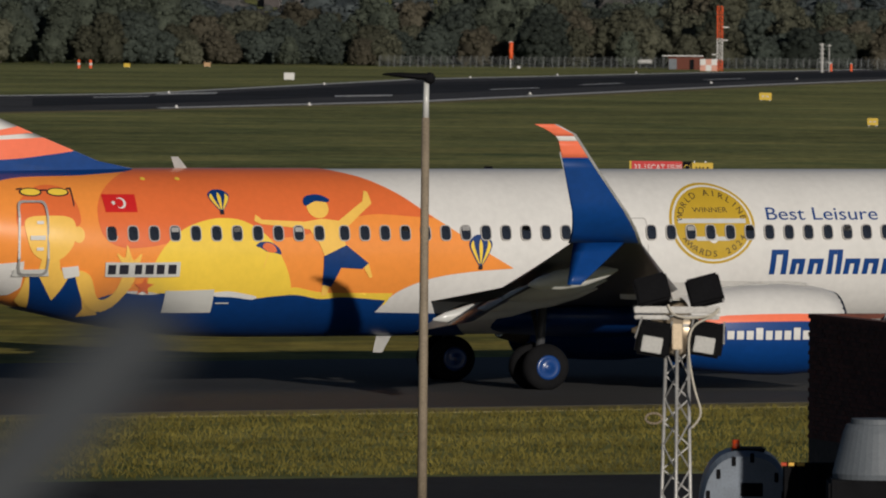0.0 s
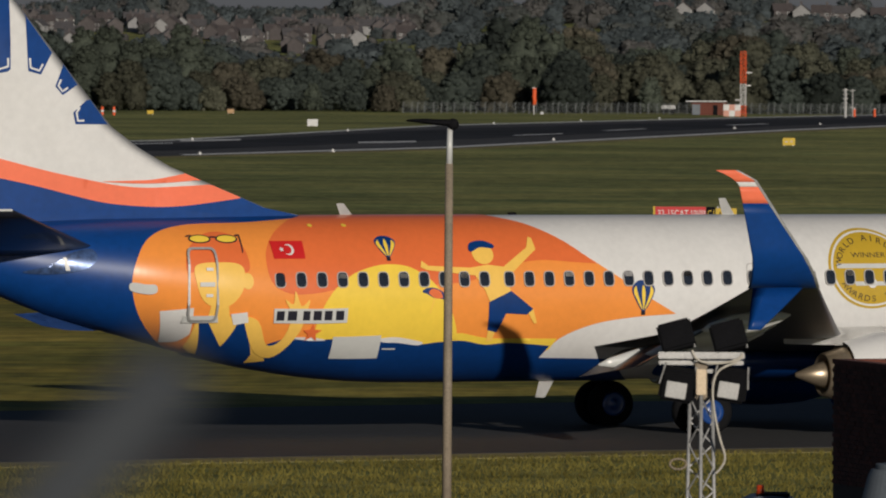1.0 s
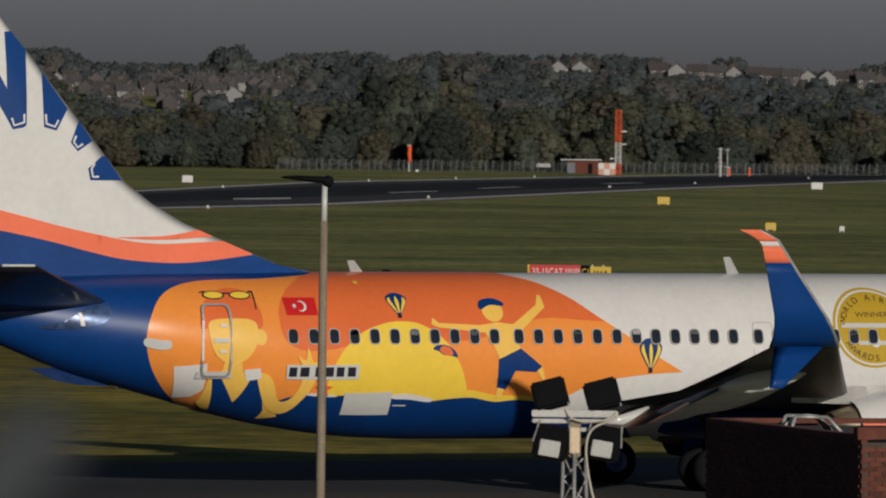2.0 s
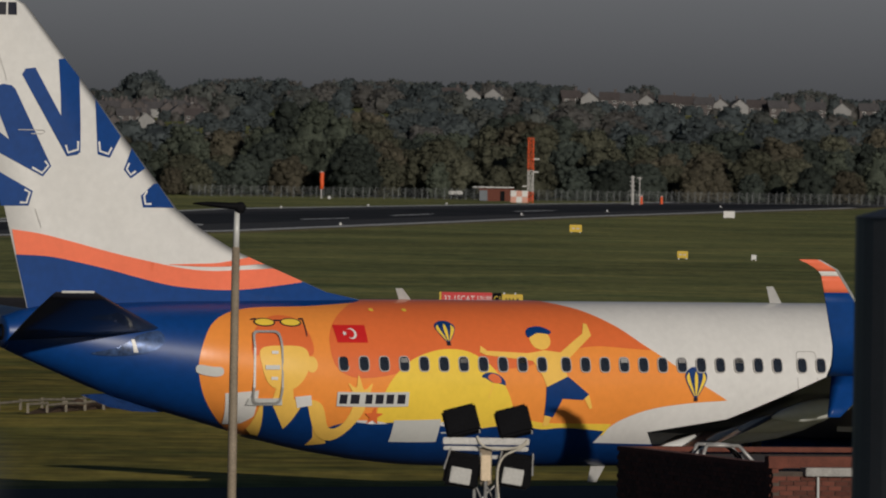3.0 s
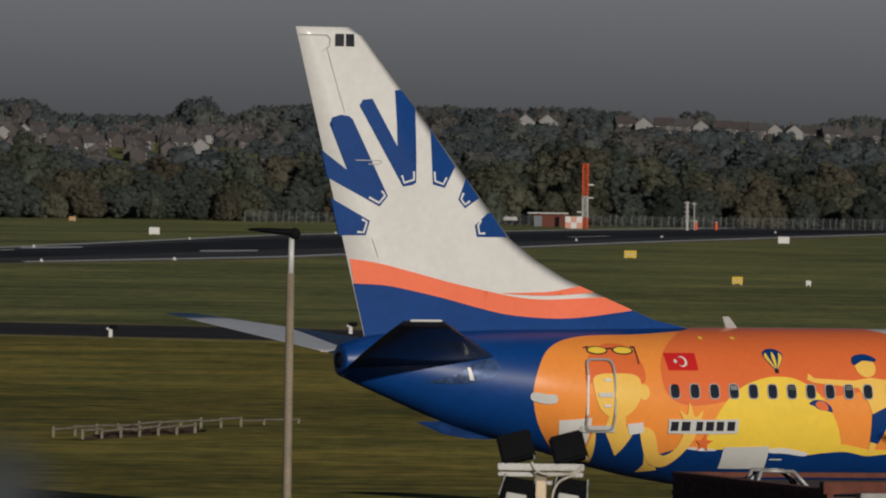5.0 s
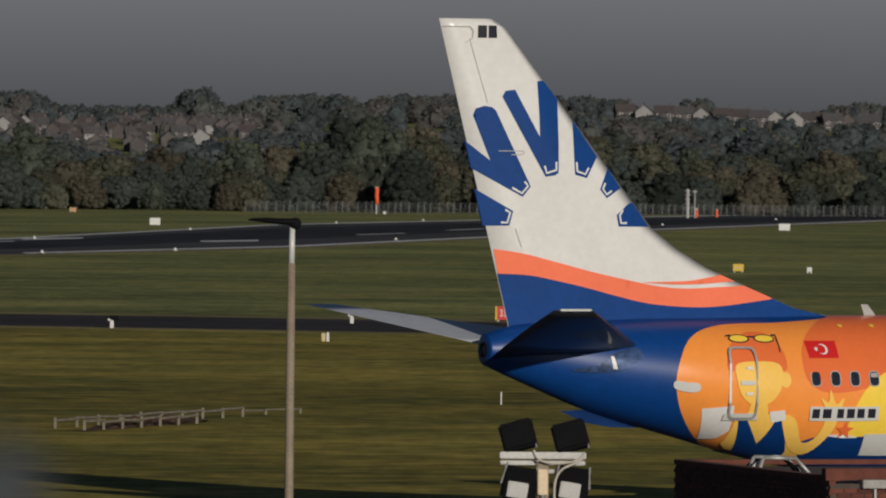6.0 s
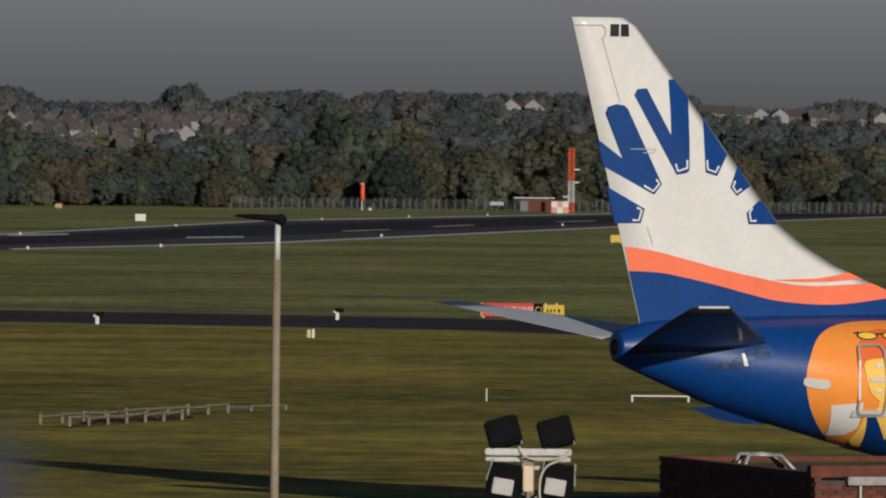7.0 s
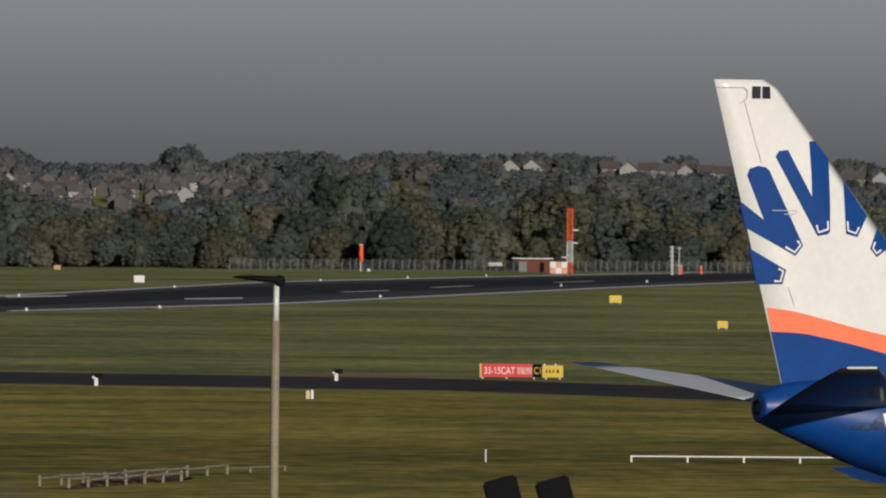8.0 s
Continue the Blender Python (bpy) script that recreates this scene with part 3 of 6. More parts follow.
def fin_half(s, z):
    le, te = fin_le(z), fin_te(z)
    u = min(1, max(0, (le - s) / (le - te)))
    t = 0.12 - 0.006 * (z - 5)
    return 0.006 + t * min(1.0, u / 0.3) * (1 - max(0.0, u - 0.3) / 0.7)


def fin_patch(name, pts, mat_, parent, layer=1, label="", side=-1):
    bm = bmesh.new()
    pts = [(min(s + 0.14, fin_le(z) - 0.02), z) for s, z in pts]
    bm.faces.new([bm.verts.new((s, z, 0)) for s, z in pts])
    bm.normal_update()
    bmesh.ops.triangulate(bm, faces=bm.faces)
    us, vs = [p[0] for p in pts], [p[1] for p in pts]
    cut_up(bm, [min(us) + i * 0.1 for i in range(1, int((max(us) - min(us)) / 0.1) + 1)], [min(vs) + i * 0.4 for i in range(1, int((max(vs) - min(vs)) / 0.4) + 1)])
    for v in bm.verts:
        s, z = v.co.x, v.co.y
        v.co = (s, side * (fin_half(s, z) + 0.012 + 0.006 * layer), z)
    bmesh.ops.recalc_face_normals(bm, faces=bm.faces)
    return part(name, bm, mat_, parent, label, smooth=True)


rings = []
for z in [4.9 + 0.05 * i for i in range(55)] + [7.6 + (12.48 - 7.6) * i / 24 for i in range(1, 25)]:
    le, te = fin_le(z), fin_te(z)
    if z > 12.2:
        le -= (z - 12.2) ** 2 * 3
    us = [0, 0.1, 0.2, 0.3, 0.5, 0.75, 1.0]
    ring = [(le + (te - le) * u, -fin_half(le + (te - le) * u, z), z) for u in us]
    ring += [(le + (te - le) * u, fin_half(le + (te - le) * u, z), z) for u in reversed(us[1:])]
    rings.append(ring)
fin = part("tail_fin", loft(rings), WHITE, plane, "white swept tail fin with blue rays", smooth=True)


def stroke(line, w):
    """Outline of a band of half-width w along an open line."""
    one, two = [], []
    for i, p in enumerate(line):
        a, b = Vector(line[max(i - 1, 0)]), Vector(line[min(i + 1, len(line) - 1)])
        d = (b - a).normalized()
        one.append((p[0] - d.y * w, p[1] + d.x * w))
        two.append((p[0] + d.y * w, p[1] - d.x * w))
    return one + two[::-1]


def edge_line(fn, z0, z1, n=8, inset=0.0):
    return [(-0.14 + fn(z0 + (z1 - z0) * i / n) + inset, z0 + (z1 - z0) * i / n) for i in range(n + 1)]


for side in (-1, 1):
    lower = curve([(-7.70, 6.30), (-6.9, 6.26), (-6.18, 6.13), (-5.4, 5.96), (-4.69, 5.78), (-3.9, 5.6), (-3.19, 5.52), (-2.5, 5.49), (-1.83, 5.52), (-1.0, 5.62), (-0.42, 5.70)], closed=False)
    fin_patch("fin_base_paint", lower + edge_line(fin_le, 5.68, 5.02, 6, -0.01) + [(-7.4, 5.0)] + edge_line(fin_te, 5.1, 6.28, 4, 0.01), BLUE, fin, 1, "deep blue fin base", side)
    upper = curve([(-7.82, 6.90), (-7.1, 6.80), (-6.33, 6.62), (-5.3, 6.36), (-4.32, 6.15), (-3.5, 6.00), (-2.8, 5.95), (-2.0, 5.98), (-1.25, 6.02)], closed=False)
    fin_patch("fin_stripe", upper + edge_line(fin_le, 6.0, 5.72, 3, -0.01) + list(reversed(lower[:-1])), SALMON, fin, 2, "salmon orange sweeping stripe", side)
    fin_patch("fin_stripe", curve([(-3.9, 6.10), (-3.2, 6.12), (-2.6, 6.15), (-1.75, 6.30)], closed=False) + edge_line(fin_le, 6.25, 6.12, 2, -0.02) + curve([(-1.6, 6.12), (-2.4, 6.06), (-3.1, 6.05), (-3.9, 6.09)], closed=False), SALMON, fin, 2, "thin salmon stripe", side)
    rays = [
        [(-8.58, 9.52), (-7.92, 9.04), (-8.38, 10.14), (-8.32, 10.30), (-8.1, 10.37), (-7.9, 10.34), (-7.80, 10.26), (-6.88, 8.42), (-7.08, 8.17), (-8.42, 8.86)],
        [(-7.64, 10.60), (-7.56, 10.74), (-7.32, 10.77), (-6.66, 9.62), (-6.72, 10.98), (-6.56, 11.00), (-6.18, 10.55), (-6.17, 8.76), (-6.25, 8.70), (-6.50, 8.66)],
        [(-5.78, 10.02), (-5.62, 10.15), (-5.13, 9.16), (-5.42, 8.64), (-5.74, 8.72)],
        [(-4.86, 8.84), (-4.82, 8.88), (-4.50, 8.40), (-4.88, 8.15), (-5.06, 8.36)],
        [(-4.28, 8.03), (-4.18, 8.04), (-3.76, 7.46), (-4.57, 7.46), (-4.62, 7.74)],
        [(-8.32, 8.36), (-7.32, 7.82), (-7.42, 7.47), (-8.10, 7.46)],
    ]
    for r in rays:
        fin_patch("fin_ray", r, BLUE, fin, 1, "blue sun ray", side)
    for k, p in zip((0, 1, 2, 3, 5, 4), (((-7.02, 8.52), (-6.93, 8.41), (-7.09, 8.23), (-7.34, 8.36)), ((-6.22, 9.0), (-6.22, 8.80), (-6.47, 8.72), (-6.53, 8.90)), ((-5.36, 8.86), (-5.46, 8.70), (-5.69, 8.77), (-5.71, 9.0)),
              ((-4.74, 8.30), (-4.89, 8.21), (-5.01, 8.35), (-4.95, 8.52)), ((-7.50, 7.86), (-7.37, 7.79), (-7.45, 7.52), (-7.62, 7.52)), ((-4.48, 7.88), (-4.57, 7.73), (-4.53, 7.52), (-4.36, 7.52)))):
        mid = sum((Vector(q) for q in rays[k]), Vector((0, 0))) / len(rays[k])
        line = [tuple(Vector(q) + (mid - Vector(q)).normalized() * 0.03) for q in p]
        fin_patch("ray_highlight", stroke(line, 0.026), WHITE, fin, 2, "", side)
    for s0 in (-8.29, -8.02):
        fin_patch("registration_bar", [(s0, 12.32), (s0 + 0.22, 12.32), (s0 + 0.22, 12.02), (s0, 12.02)], INK, fin, 2, "", side)
    # rudder hinge line and tip seam
    for run in (((-8.50, 12.0), (-8.13, 10.8), (-8.10, 10.74), (-8.02, 10.45)), ((-7.26, 7.4), (-7.10, 6.95))):
        fin_patch("rudder_seam", stroke(run, 0.008), RUDDERLINE, fin, 3, "", side)
    fin_patch("rudder_hinge", stroke(((-7.72, 9.28), (-7.10, 9.28), (-7.06, 9.24), (-7.12, 9.19), (-7.40, 9.19)), 0.010), RIM, fin, 3, "thin hinge fairing outline", side)
    fin_patch("tip_seam", [(-9.20, 12.30), (-8.50, 12.30), (-8.40, 12.2), (-8.42, 12.0), (-8.62, 11.88), (-8.61, 11.90), (-8.44, 12.02), (-8.43, 12.19), (-8.51, 12.275), (-9.19, 12.275)], RIM, fin, 3, "", side)


def foil(le, te, thick, z, y, camber=0.0, n=9, twist=0.0):
    """Closed aerofoil ring at span position y."""
    us = [0.5 - 0.5 * math.cos(math.pi * i / n) for i in range(n + 1)]
    c = le - te
    up, dn = [], []
    for u in us:
        t = thick * c * (1.48 * math.sqrt(u) - 0.63 * u - 1.76 * u * u + 1.42 * u ** 3 - 0.52 * u ** 4) * 1.0
        zz = z + camber * c * 4 * u * (1 - u) - twist * u * c
        up.append((le - u * c, y, zz + max(t, 0.006)))
        dn.append((le - u * c, y, zz - max(t, 0.006)))
    return up + list(reversed(dn[1:-1]))


# horizontal stabilisers: near one coloured dark as shade, far one pale as sunlit
for side in (-1, 1):
    rings = []
    for k in range(7):
        n = 0.35 + (7.17 - 0.35) * k / 6
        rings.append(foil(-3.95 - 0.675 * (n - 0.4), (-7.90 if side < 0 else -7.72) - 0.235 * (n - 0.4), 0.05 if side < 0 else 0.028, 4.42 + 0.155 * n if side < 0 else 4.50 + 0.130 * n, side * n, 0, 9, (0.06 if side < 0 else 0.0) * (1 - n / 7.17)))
    part("stabiliser", loft(rings), STABLIT if side > 0 else STABSHADE, plane, "grey swept horizontal stabiliser, lightened as sunlit" if side > 0 else "horizontal stabiliser darkened to stand for shade", smooth=True)
part("tail_exhaust", revolve([(-7.86, 0.10), (-7.93, 0.13), (-7.94, 0.18), (-7.90, 0.20), (-7.8, 0.20)], pose(0, 0, 4.45)), BLACK, plane, "dark sooty tail exhaust ring", smooth=True)
part("stabiliser_tip", B(-8.95, -7.18, 5.535, 0.8, 0.05, 0.05, 0.015), GREYWHITE, plane, "pale stabiliser tip cap")


# wings
def wing_le(n):
    return (6.65 + (16.9 - n) * 0.515) + (1.5 * max(0, (3.6 - n) / 1.7) if n < 3.6 else 0)


def wing_te(n):
    return 5.05 + (16.9 - n) * 0.27 if n > 5.6 else 8.1 - (5.6 - n) * 0.02


def wing_z(n):
    return 2.15 + 0.107 * (n - 1.9) + 0.0008 * (n - 1.9) ** 2


for side in (-1, 1):
    rings = [foil(wing_le(n), wing_te(n), 0.072 - 0.0017 * n, wing_z(n), side * n, 0.012) for n in (0.6, 1.9, 2.8, 3.6, 5.6, 8, 11, 14, 16.3, 16.9)]
    # the shade under the wing is in this colour, flaps included
    wing = part("wing", loft(rings), WINGSHADE, plane, "swept wing, its grey darkened to stand for shade", smooth=True)
    # flaps lowered a little behind the trailing edge
    for n0, n1, drop in ((2.1, 5.4, 30), (5.9, 11.6, 27)):
        rings = []
        for n in (n0, (n0 + n1) / 2, n1):
            te = wing_te(n)
            c = 1.15 if n < 5.6 else 1.45 - (n - 5.6) * 0.05
            rings.append(foil(te + 0.5, te + 0.5 - c, 0.05, wing_z(n) - 0.12, side * n, 0, 7, math.tan(radians(drop))))
        part("flap", loft(rings), WINGSHADE, wing, smooth=True)
    for n, L in ((6.6, 3.0), (9.3, 2.6), (3.6, 3.2), (12.2, 2.2)):
        te = wing_te(n)
        prof = [(-L * 0.5, 0.02), (-L * 0.4, 0.10), (-L * 0.15, 0.19), (0.1 * L, 0.2), (0.35 * L, 0.12), (0.5 * L, 0.02)]
        part("flap_fairing", revolve(prof, pose(te + 0.75, side * n, wing_z(n) - 0.34, 0, -9, 0) @ Matrix.Diagonal((1, 0.75, 1.25, 1)), 14), GREYWHITE, wing, "pale flap track fairing", smooth=True)
    # winglet: root, blade in bands, and the small lower blade
    if side < 0:
        def wl(k):
            """k 0..1 up the blade: (le, te, y, z)"""
            z = wing_z(16.9) - 0.03 + 2.68 * k
            y = 16.9 + 0.55 * min(1, k * 4) ** 0.6 + 0.45 * k
            return 6.64 - 2.13 * k ** 0.92 - (0.3 * max(0, (k - 0.9) / 0.1) ** 2), 4.94 - 0.74 * k - (0.5 * max(0, (k - 0.85) / 0.15) ** 2), y, z
        for k0, k1, mt in ((0.0, 0.72, BLUE), (0.72, 0.86, SALMON), (0.86, 0.90, WHITE), (0.90, 1.0, SALMON)):
            rings = []
            for j in range(9 if k0 == 0 else 4):
                k = k0 + (k1 - k0) * j / (8 if k0 == 0 else 3)
                le, te, y, z = wl(k)
                c = le - te
                us = [0.5 - 0.5 * math.cos(math.pi * i / 8) for i in range(9)]
                h = [0.09 * c * math.sqrt(u) * (1 - u) + 0.006 for u in us]
                rings.append([(le - u * c, side * (y + t), z) for u, t in zip(us, h)] + [(le - u * c, side * (y - t), z) for u, t in reversed(list(zip(us, h))[1:-1])])
            part("winglet", loft(rings), mt, wing, "blue winglet blade" if mt is BLUE else "", smooth=True)
        lead = []
        for j in range(13):
            le, te, y, z = wl(j / 12)
            lead.append([(le + 0.012 + 0.05 * math.cos(a) - 0.02, side * (y + 0.03 * math.sin(a)), z) for a in [2 * math.pi * q / 8 for q in range(8)]])
        part("leading_edge", loft(lead), STEEL, wing, "bare metal winglet leading edge", smooth=True)
        rings = []
        for j in range(5):
            k = j / 4
            le, te, y, z = 6.24 - 1.30 * k, 5.02 - 0.40 * k, 17.0 + 0.62 * k, wing_z(16.9) - 0.02 - 0.92 * k
            c = le - te
            us = [0, 0.05, 0.2, 0.4, 0.7, 1.0]
            h = [0.08 * c * math.sqrt(u) * (1 - u) + 0.006 for u in us]
            rings.append([(le - u * c, side * (y + t), z + 0.3 * t) for u, t in zip(us, h)] + [(le - u * c, side * (y - t), z - 0.3 * t) for u, t in reversed(list(zip(us, h))[1:-1])])
        part("winglet_lower_blade", loft(rings), BLUE, wing, "small blue downward winglet blade", smooth=True)

    # engine
    ex = pose(0, side * 4.83, 1.5)
    prof = [(16.75, 0.80), (16.83, 0.86), (16.75, 0.93), (16.3, 1.04), (15.5, 1.10), (14.6, 1.08), (13.7, 1.0), (12.9, 0.84)]
    for a0, a1, mt, nm in ((22, 158, WHITE, "cowl_top"), (12, 22, SALMON, "cowl_stripe"), (158, 168, SALMON, "cowl_stripe"), (168, 372, BLUE, "cowl_bottom")):
        rings = []
        for x, r in prof:
            m = max(3, int((a1 - a0) / 8) + 1)
            rings.append([ex @ Vector((x, r * math.cos(radians(a0 + (a1 - a0) * i / m)), r * math.sin(radians(a0 + (a1 - a0) * i / m)) - 0.06 * (r < 0.9))) for i in range(m + 1)])
        part(nm, loft(rings, close=False), mt, plane, "painted engine cowl", smooth=True)
    part("inlet_lip", revolve([(16.6, 0.78), (16.8, 0.80), (16.86, 0.86), (16.8, 0.925), (16.7, 0.94)], ex), CHROME, plane, smooth=True)
    part("inlet_dark", revolve([(16.4, 0.3), (16.0, 0.80), (16.7, 0.79)], ex), BLACK, plane, smooth=True)
    part("core_nozzle", revolve([(13.2, 0.7), (12.9, 0.66), (12.4, 0.52), (12.38, 0.46), (12.6, 0.4)], ex), EXHAUST, plane, "burnt metal exhaust nozzle", smooth=True)
    part("exhaust_plug", revolve([(12.7, 0.4), (12.2, 0.25), (11.7, 0.05)], ex), EXHAUST, plane, smooth=True)
    # web address on the cowl, as plain white bars
    if side < 0:
        for i in range(12):
            x0 = 13.45 + i * 0.235
            tall = 0.25 if i in (4, 8) else 0.19
            rings = [[ex @ Vector((x, -(along(((12.9, 0.84), (13.7, 1.0), (14.6, 1.08), (15.5, 1.10), (16.3, 1.04)), x) + 0.012) * math.cos(radians(a)), (along(((12.9, 0.84), (13.7, 1.0), (14.6, 1.08), (15.5, 1.10), (16.3, 1.04)), x) + 0.012) * math.sin(radians(a)))) for a in (-11, -11 + tall * 30, -11 + tall * 60)] for x in (x0, x0 + 0.17)]
            part("title_bar", loft(rings, close=False), WHITE, plane)
    part("pylon", loft([foil(16.2, 11.4, 0.03, 2.6, side * 4.83), foil(16.0, 11.4, 0.03, 2.25, side * 4.83)]), WHITE, plane)
    # main gear
    for n in (2.45, 3.26):
        w = part("wheel", revolve([(-0.19, 0.26), (-0.2, 0.42), (-0.15, 0.53), (0, 0.57), (0.15, 0.53), (0.2, 0.42), (0.19, 0.26)], pose(0, 0, 0, 0, 0, 90), 32), TYRE, plane, "black tyre with blue hub", smooth=True)
        w.location = (10.2, side * n, 0.57)
        h = part("hub", revolve([(-0.23, 0.02), (-0.23, 0.08), (-0.21, 0.1), (-0.205, 0.22), (-0.225, 0.28), (-0.19, 0.30), (0.19, 0.30), (0.225, 0.28), (0.205, 0.22), (0.21, 0.1), (0.23, 0.08), (0.23, 0.02)], pose(0, 0, 0, 0, 0, 90), 24), HUB, w, "blue painted hub", smooth=True)
    bmg = tube(bmesh.new(), (10.2, side * 2.86, 0.57), (10.3, side * 2.86, 2.2), 0.11)
    tube(bmg, (10.2, side * 2.3, 0.57), (10.2, side * 3.4, 0.57), 0.07)
    tube(bmg, (10.25, side * 2.86, 1.0), (10.6, side * 1.5, 2.0), 0.06)
    # strut takes the wing's darkened grey as painted shade
    part("gear_strut", bmg, WINGSHADE, plane, smooth=True)
for n in (-0.2, 0.2):
    w = part("nose_wheel", revolve([(-0.1, 0.16), (-0.1, 0.26), (0, 0.34), (0.1, 0.26), (0.1, 0.16)], pose(0, 0, 0, 0, 0, 90), 24), TYRE, plane, smooth=True)
    w.location = (26.0, n, 0.34)
part("nose_strut", tube(bmesh.new(), (26.0, 0, 0.34), (26.1, 0, 1.5), 0.07), STEEL, plane)
# belly fairing, antennas, rear door, tail skid
rings = []
for i in range(13):
    s = 9.2 + i * 0.68
    g = math.sin(math.pi * i / 12) ** 0.6
    rings.append([(s, (0.4 + 1.75 * g) * math.cos(a), 1.75 + (-0.30 - 0.28 * g) * math.sin(a) if math.sin(a) > 0 else 1.75 + (-0.35 * g - 0.1) * math.sin(a)) for a in [2 * math.pi * j / 24 for j in range(24)]])
part("belly_fairing", loft(rings), SEA, plane, "dark blue wing-to-body fairing", smooth=True)
for s, z, hgt in ((2.4, 5.26, 0.3), (12.2, 5.26, 0.42)):
    bm = loft([foil(s + 0.12, s - 0.2, 0.08, 0, 0), foil(s - 0.12, s - 0.3, 0.08, hgt, 0)])
    bmesh.ops.transform(bm, matrix=Matrix.Translation((0, 0, z)), verts=bm.verts)
    part("blade_antenna", bm, WHITE, plane, "white blade antenna")
bm = loft([foil(7.6, 7.2, 0.1, 0, 0), foil(7.35, 7.1, 0.1, -0.45, 0)])
bmesh.ops.transform(bm, matrix=Matrix.Translation((0, -0.2, 1.3)), verts=bm.verts)
part("belly_antenna", bm, WHITE, plane, "white belly antenna")
part("tail_skid", loft([foil(-3.0, -5.9, 0.05, 2.95, 0.0), foil(-3.4, -5.2, 0.05, 2.66, 0.0), foil(-3.7, -4.6, 0.05, 2.56, 0.0)]), BLUE, plane, "blue tail skid fin")


def skin_frame(name, s0, s1, z0, z1, w, mat_, parent, off=0.02):
    bm = bmesh.new()
    o, i_ = [], []
    for k in range(32):
        a = 2 * math.pi * (k + 0.5) / 32
        c, sn = math.copysign(abs(math.cos(a)) ** 0.25, math.cos(a)), math.copysign(abs(math.sin(a)) ** 0.25, math.sin(a))
        for lst, g in ((o, 0), (i_, w)):
            s, z = (s0 + s1) / 2 + ((s1 - s0) / 2 - g) * c, (z0 + z1) / 2 + ((z1 - z0) / 2 - g) * sn
            lst.append(bm.verts.new(skin(s, girth(s, z), off)))
    for k in range(32):
        j = (k + 1) % 32
        bm.faces.new((o[k], o[j], i_[j], i_[k]))
    bmesh.ops.recalc_face_normals(bm, faces=bm.faces)
    return part(name, bm, mat_, parent)


for q, z in ((-1.78, 4.05), (-1.80, 3.45)):
    patch("door_placard", [(q, z), (q + 0.16, z), (q + 0.16, z - 0.07), (q, z - 0.07)], WHITE, plane, 11)
patch("drain_mast", curve([(-1.95, 2.02), (-1.75, 2.06), (-1.55, 1.98), (-1.62, 1.90), (-1.85, 1.92)]), INK, plane, 9, label="dark drain outlet")
patch("service_mark", [(2.62, 2.14), (2.95, 2.14), (2.95, 2.11), (2.62, 2.11)], GREYWHITE, plane, 8)
for q in (1.05, 1.9):
    patch("light_fitting", oval(q, 5.02, 0.06, 0.035, 12), YELLOW, plane, 7)
rear_door = skin_frame("rear_door", -2.22, -1.5, 2.82, 4.5, 0.05, STEEL, plane, 0.105)
rear_door["label"] = "rear cabin door with grey metal frame"
patch("door_sill", [(-2.28, 2.96), (-1.5, 2.96), (-1.46, 2.80), (-2.3, 2.80)], GREYWHITE, rear_door, 14)
patch("door_handle", [(-1.95, 3.72), (-1.6, 3.72), (-1.6, 3.62), (-1.95, 3.62)], GREYWHITE, rear_door, 12, label="grey door handle")
skin_frame("overwing_exit", 11.83, 12.38, 3.15, 4.12, 0.02, RIM, plane, 0.01)
skin_frame("overwing_exit", 12.92, 13.4, 3.15, 4.12, 0.02, RIM, plane, 0.01)
patch("drain_strut", curve([(-3.55, 3.72), (-3.2, 3.68), (-2.98, 3.66), (-2.95, 3.5), (-3.15, 3.45), (-3.55, 3.54)]), GREYWHITE, plane, 9, label="pale strut fitting")


# ---- foreground things ----
def lamp_column():
    y = 150.0
    t = thing("lamp_column", "tall weathered lighting column with flat dark head", "street lamp", pose(LC_X, y, 0))
    part("shaft", tube(bmesh.new(), (0, 0, 0), (0.02, 0, 7.25), 0.085, 0.065, 16), COLUMN, t, smooth=True)
    part("collar", tube(bmesh.new(), (0.02, 0, 7.2), (0.03, 0, 7.84), 0.055, 0.045, 14), GREYWHITE, t, "pale upper sleeve", smooth=True)
    rings = []
    for x, hw, zt, zb in ((-0.70, 0.04, 7.965, 7.945), (-0.62, 0.10, 7.985, 7.935), (-0.40, 0.17, 7.995, 7.905), (-0.15, 0.18, 7.985, 7.875), (0.02, 0.13, 7.985, 7.865), (0.10, 0.08, 7.98, 7.87)):
        zc, hh = (zt + zb) / 2, (zt - zb) / 2
        rings.append([(x, hw * math.cos(a), zc + hh * math.sin(a)) for a in [2 * math.pi * q / 14 for q in range(14)]])
    part("lamp_head", loft(rings), BLACK, t, "flat tapered dark lantern", smooth=True)
    part("bracket", revolve([(-0.10, 0.02), (-0.09, 0.08), (0.0, 0.10), (0.09, 0.08), (0.10, 0.02)], pose(0.08, 0, 7.90, 0, 0, 90), 16), BLACK, t, "round knuckle joint", smooth=True)


LC_X = -2.53
lamp_column()


